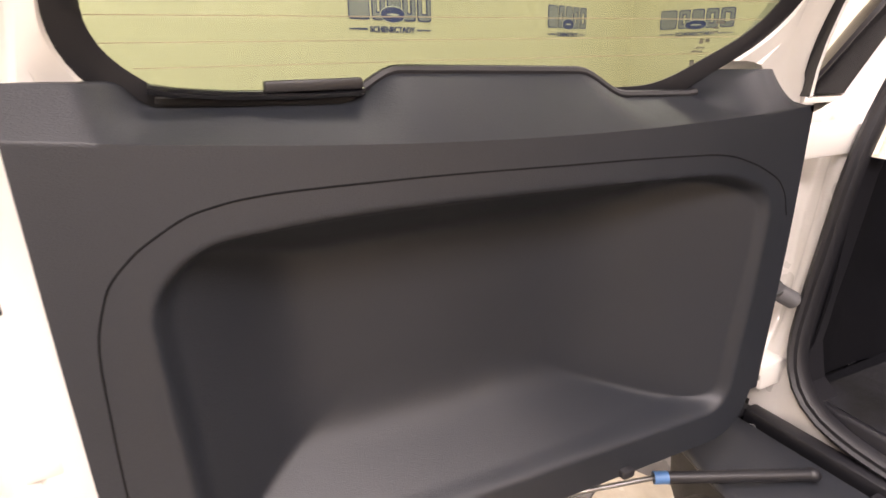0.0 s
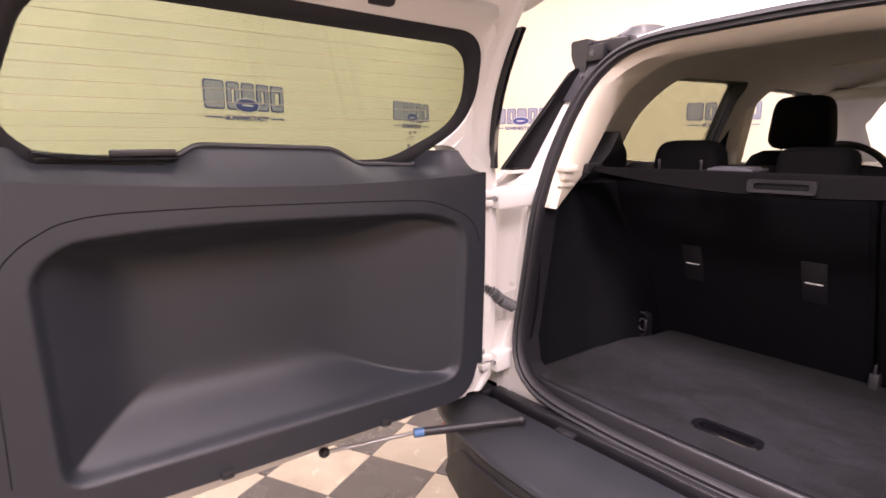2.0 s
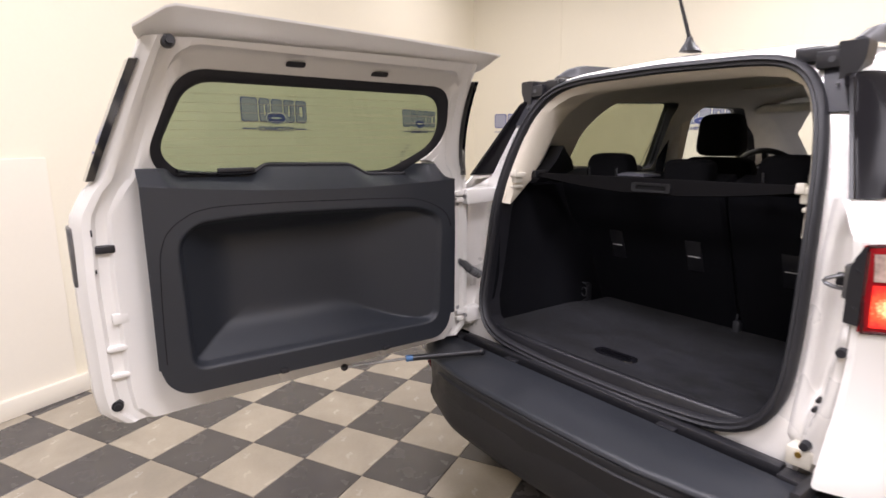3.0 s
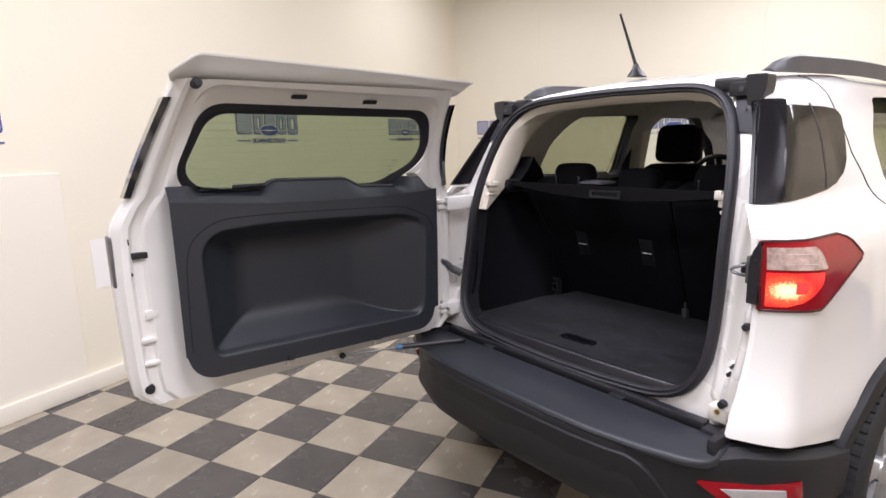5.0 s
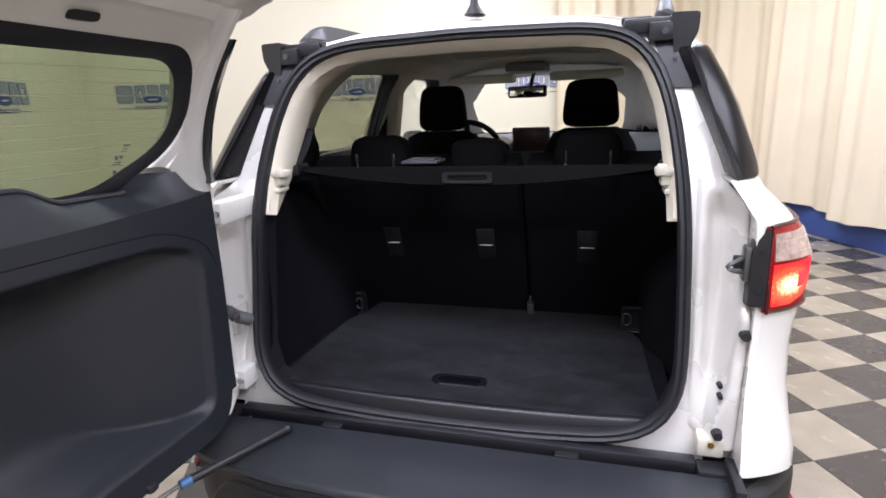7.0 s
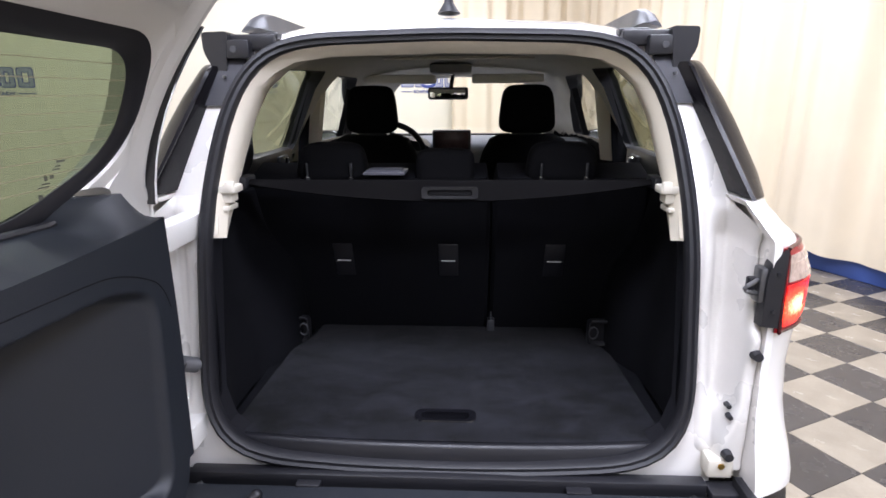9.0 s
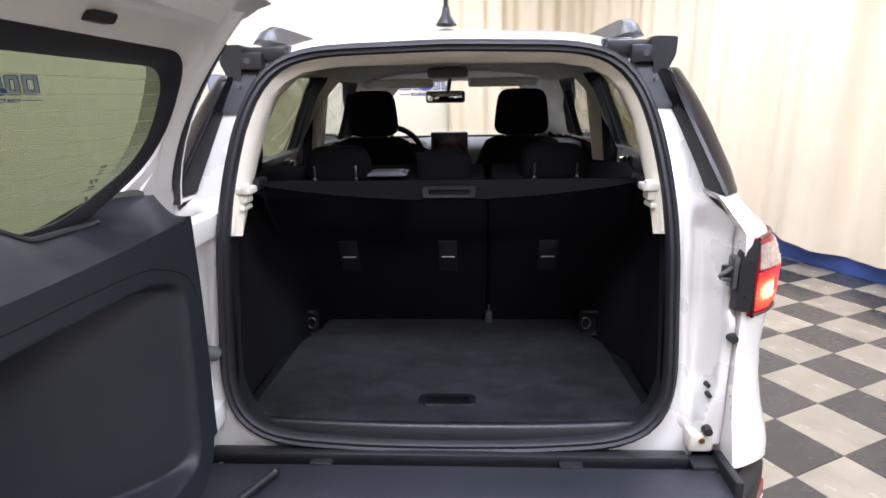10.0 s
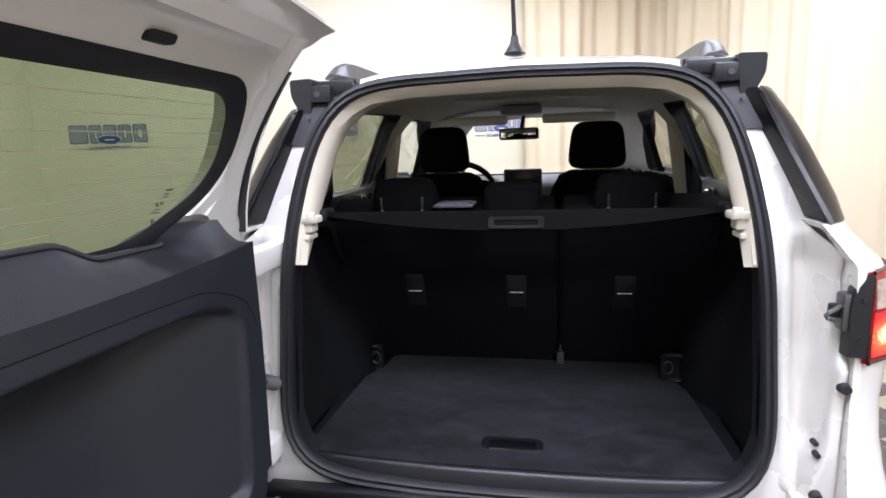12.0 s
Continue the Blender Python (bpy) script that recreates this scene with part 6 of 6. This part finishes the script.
def plates(name, grow, depth, material):
    """The mark's five upright plates, each as wide as its share, with an open middle."""
    bm = bmesh.new()
    x = -0.345
    for w, hole in ((0.172, 0.0), (0.122, 0.3), (0.128, 0.0), (0.128, 0.3), (0.140, 0.42)):
        c = x + w / 2
        a, b = w / 2 - 0.012 + grow, 0.083 + grow
        o = rounded([(c - a, -b), (c + a, -b), (c + a, b), (c - a, b)], 0.022, 4)
        if hole:
            ia, ib = (w / 2 - 0.012) * hole - grow, 0.083 * 0.55 - grow
            i = rounded([(c - ia, -ib), (c + ia, -ib), (c + ia, ib), (c - ia, ib)], 0.008, 4)
            loft(bm, [[(p, q, 0.0) for p, q in i], [(p, q, depth) for p, q in i], [(p, q, depth) for p, q in o], [(p, q, 0.0) for p, q in o]], True, False, False)
        else:
            prism(bm, [(p, q, 0.0) for p, q in o], (0, 0, depth))
        x += w
    me = bpy.data.meshes.new(name)
    bmesh.ops.recalc_face_normals(bm, faces=bm.faces)
    bm.to_mesh(me)
    bm.free()
    me.materials.append(material)
    return me


W1, W2 = plates("plate_edge", 0.004, 0.002, SIGNB), plates("plate", -0.004, 0.0035, SIGN)
W3 = bold_text("place_name", "SCHENECTADY", 0.37, 0.034, 0.002, 0.0016, SIGNB)


def oval(a, b, depth, material, name):
    bm = bmesh.new()
    prism(bm, [(a * math.cos(t), b * math.sin(t), 0) for t in np.linspace(0, 2 * math.pi, 40, endpoint=False)], (0, 0, depth))
    me = bpy.data.meshes.new(name)
    bmesh.ops.recalc_face_normals(bm, faces=bm.faces)
    bm.to_mesh(me)
    bm.free()
    me.materials.append(material)
    return me


O1, O2, O3 = oval(0.105, 0.047, 0.0045, SIGNW, "badge_rim"), oval(0.098, 0.041, 0.0055, SIGNB, "badge"), oval(0.05, 0.006, 0.006, SIGNW, "badge_mark")
bm = bmesh.new()
box(bm, (0, 0, 0.001), (0.13, 0.008, 0.002))
BAR = bpy.data.meshes.new("rule")
bm.to_mesh(BAR)
bm.free()
BAR.materials.append(SIGNB)


def wall_sign(m, k=1.0):
    sg = thing("wall_sign", "grey and navy dealer sign fixed to the cream wall", "sign", m, "wall signs")
    for nm, me, x, y in (("plate_edge", W1, 0, 0), ("plate", W2, 0, 0), ("badge_rim", O1, 0, -0.055), ("badge", O2, 0, -0.055), ("badge_mark", O3, 0, -0.055), ("place_name", W3, 0, -0.135), ("rule", BAR, -0.27, -0.135), ("rule", BAR, 0.27, -0.135)):
        o_ = new(nm, me)
        o_.parent = sg
        o_.location = (x, y, 0)


for d_ in (-2.86, -0.70, 1.52, 3.63):
    wall_sign(room(NL + 0.002, d_, 1.615, 90, 0, 90))
for n_ in (-2.24, -0.15, 1.90):
    wall_sign(room(n_, far_d(n_) - 0.003, 1.615, 90, 0, math.degrees(math.atan(FARS))))

# wall panel seams, low panel, skirting, notice
for d_ in (-3.0,):
    bm = bmesh.new()
    box(bm, (NL + 0.002, d_, HC / 2), (0.008, 0.012, HC))
    tagged(obj("trim_strip", bm, WALL, smooth=0, m=RM), "cream joint strip on the wall", "trim", kind="structure")
for n_ in (-1.75, 0.7):
    bm = bmesh.new()
    box(bm, (n_, far_d(n_) - 0.002, HC / 2), (0.012, 0.008, HC))
    tagged(obj("trim_strip", bm, WALL, smooth=0, m=RM), "cream joint strip on the wall", "trim", kind="structure")
bm = bmesh.new()
box(bm, (NL + 0.008, -2.13, 0.66), (0.016, 4.0, 1.30), 0.003)
tagged(obj("wall_panel", bm, WALLLOW, smooth=0, m=RM), "paler painted low wall panel", "wall panel", kind="structure")
bm = bmesh.new()
box(bm, (NL + 0.02, 0.0, 0.052), (0.04, 10.0, 0.104), 0.006)
tagged(obj("baseboard", bm, WALLLOW, smooth=30, m=RM), "cream painted skirting board", "baseboard", kind="structure")
bm = bmesh.new()
prism(bm, [(NL, DF - 0.0, 0), (2.2, far_d(2.2), 0), (2.2, far_d(2.2) - 0.03, 0), (NL, DF - 0.03, 0)], (0, 0, 0.10))
tagged(obj("baseboard", bm, WALLLOW, smooth=0, m=RM), "cream painted skirting board", "baseboard", kind="structure")
bm = bmesh.new()
box(bm, (0, 0, 0.001), (0.22, 0.30, 0.002))
tagged(obj("notice", bm, PAPER, smooth=0, m=room(NL + 0.001, 0.10, 0.755, 90, 0, 90)), "white paper notice stuck to the wall", "notice")

# curtain round the right side
bm = bmesh.new()
cp = []
s_ = 0.0
path = [(2.15, far_d(2.15) - 0.10), (3.75, far_d(3.75) - 0.12), (4.0, far_d(4.0) - 0.35), (4.08, 4.4), (4.08, -5.0)]
rng = random.Random(4)
fold = [(rng.uniform(0.22, 0.42), rng.uniform(0, 6.28), rng.uniform(0.5, 1.0)) for _ in range(5)]
pts2 = []
for (a0, b0), (a1, b1) in zip(path, path[1:]):
    L = math.hypot(a1 - a0, b1 - b0)
    for t in np.linspace(0, 1, max(3, int(L / 0.018)), endpoint=False):
        nx, ny = (b1 - b0) / L, -(a1 - a0) / L
        pts2.append((a0 + (a1 - a0) * t, b0 + (b1 - b0) * t, nx, ny, s_ + L * t))
    s_ += L
cols = []
for a, b, nx, ny, s2 in pts2:
    f0 = sum(w * math.sin(s2 * 6.28 / l + ph + 0.6 * math.sin(s2 * 1.7)) for l, ph, w in fold) / 3.2
    f1 = math.sin(s2 * 6.28 / 0.85 + 1.1 * math.sin(s2 * 0.9))
    col = []
    for z in np.linspace(0.0, 1.0, 8):
        o = (0.085 * f0 * (0.6 + 0.4 * z) + 0.085 * f1 * (1 - 0.45 * z)) - 0.05
        z0 = 0.23 + 0.05 * math.sin(s2 * 1.9 + 0.7) + 0.03 * math.sin(s2 * 4.3)
        col.append((a - nx * o, b - ny * o, z0 + (HC - 0.05 - z0) * z))
    cols.append(col)
loft(bm, cols, closed=False)
tagged(obj("curtain", bm, CURTAIN, smooth=80, m=RM), "long cream curtain hanging in soft folds", "curtain")
bm = bmesh.new()
box(bm, (4.19, -0.1, 0.18), (0.05, 10.2, 0.36), 0.01)
tagged(obj("baseboard", bm, BLUE, smooth=30, m=RM), "blue painted base strip under the curtain", "baseboard", kind="structure")
bm = bmesh.new()
prism(bm, [(2.15, far_d(2.15) - 0.01, 0), (4.2, far_d(4.2) - 0.01, 0), (4.2, far_d(4.2) - 0.05, 0), (2.15, far_d(2.15) - 0.05, 0)], (0, 0, 0.36))
tagged(obj("baseboard", bm, BLUE, smooth=0, m=RM), "blue painted base strip under the curtain", "baseboard", kind="structure")

# ---- floor tiles, last ----
inv = RM.inverted()
meshes = []
for k, mt in enumerate((DARKT, LIGHTT)):
    b1 = bmesh.new()
    tile_bm(b1, 0, 0)
    me = bpy.data.meshes.new("tile")
    b1.to_mesh(me)
    b1.free()
    me.materials.append(mt)
    meshes.append(me)
rest = [bmesh.new(), bmesh.new()]
floor_inv = floor.matrix_world.inverted()
count = 0
for i_ in range(-30, 31):
    for j_ in range(-30, 31):
        loc = FL @ Vector(((i_ - 4 + 0.5) * TILE, (j_ - 1 + 0.5) * TILE, 0))
        r = inv @ loc
        if not (NL - 0.1 < r.x < NR + 0.1 and DB - 0.1 < r.y < DF + 0.6):
            continue
        light = (i_ + j_) % 2
        near = (loc.x < 0.8 and -1.9 < loc.y < 1.6 and loc.x > -3.4) or (0.8 <= loc.x < 3.4 and -0.3 < loc.y < 4.4)
        if near and count < 300:
            count += 1
            o_ = new("tile", meshes[light])
            o_.parent = floor
            o_.matrix_parent_inverse = floor_inv
            o_.matrix_basis = Matrix.Translation(loc) @ pose(0, 0, 0, 0, 0, TA)
        else:
            tile_bm(rest[light], (i_ - 3.5) * TILE, (j_ - 0.5) * TILE)
for k, mt in enumerate((DARKT, LIGHTT)):
    o_ = obj("tiles", rest[k], mt, smooth=0, m=FL)
    o_.parent = floor
    o_.matrix_parent_inverse = floor_inv
    tagged(o_, kind="stuff")
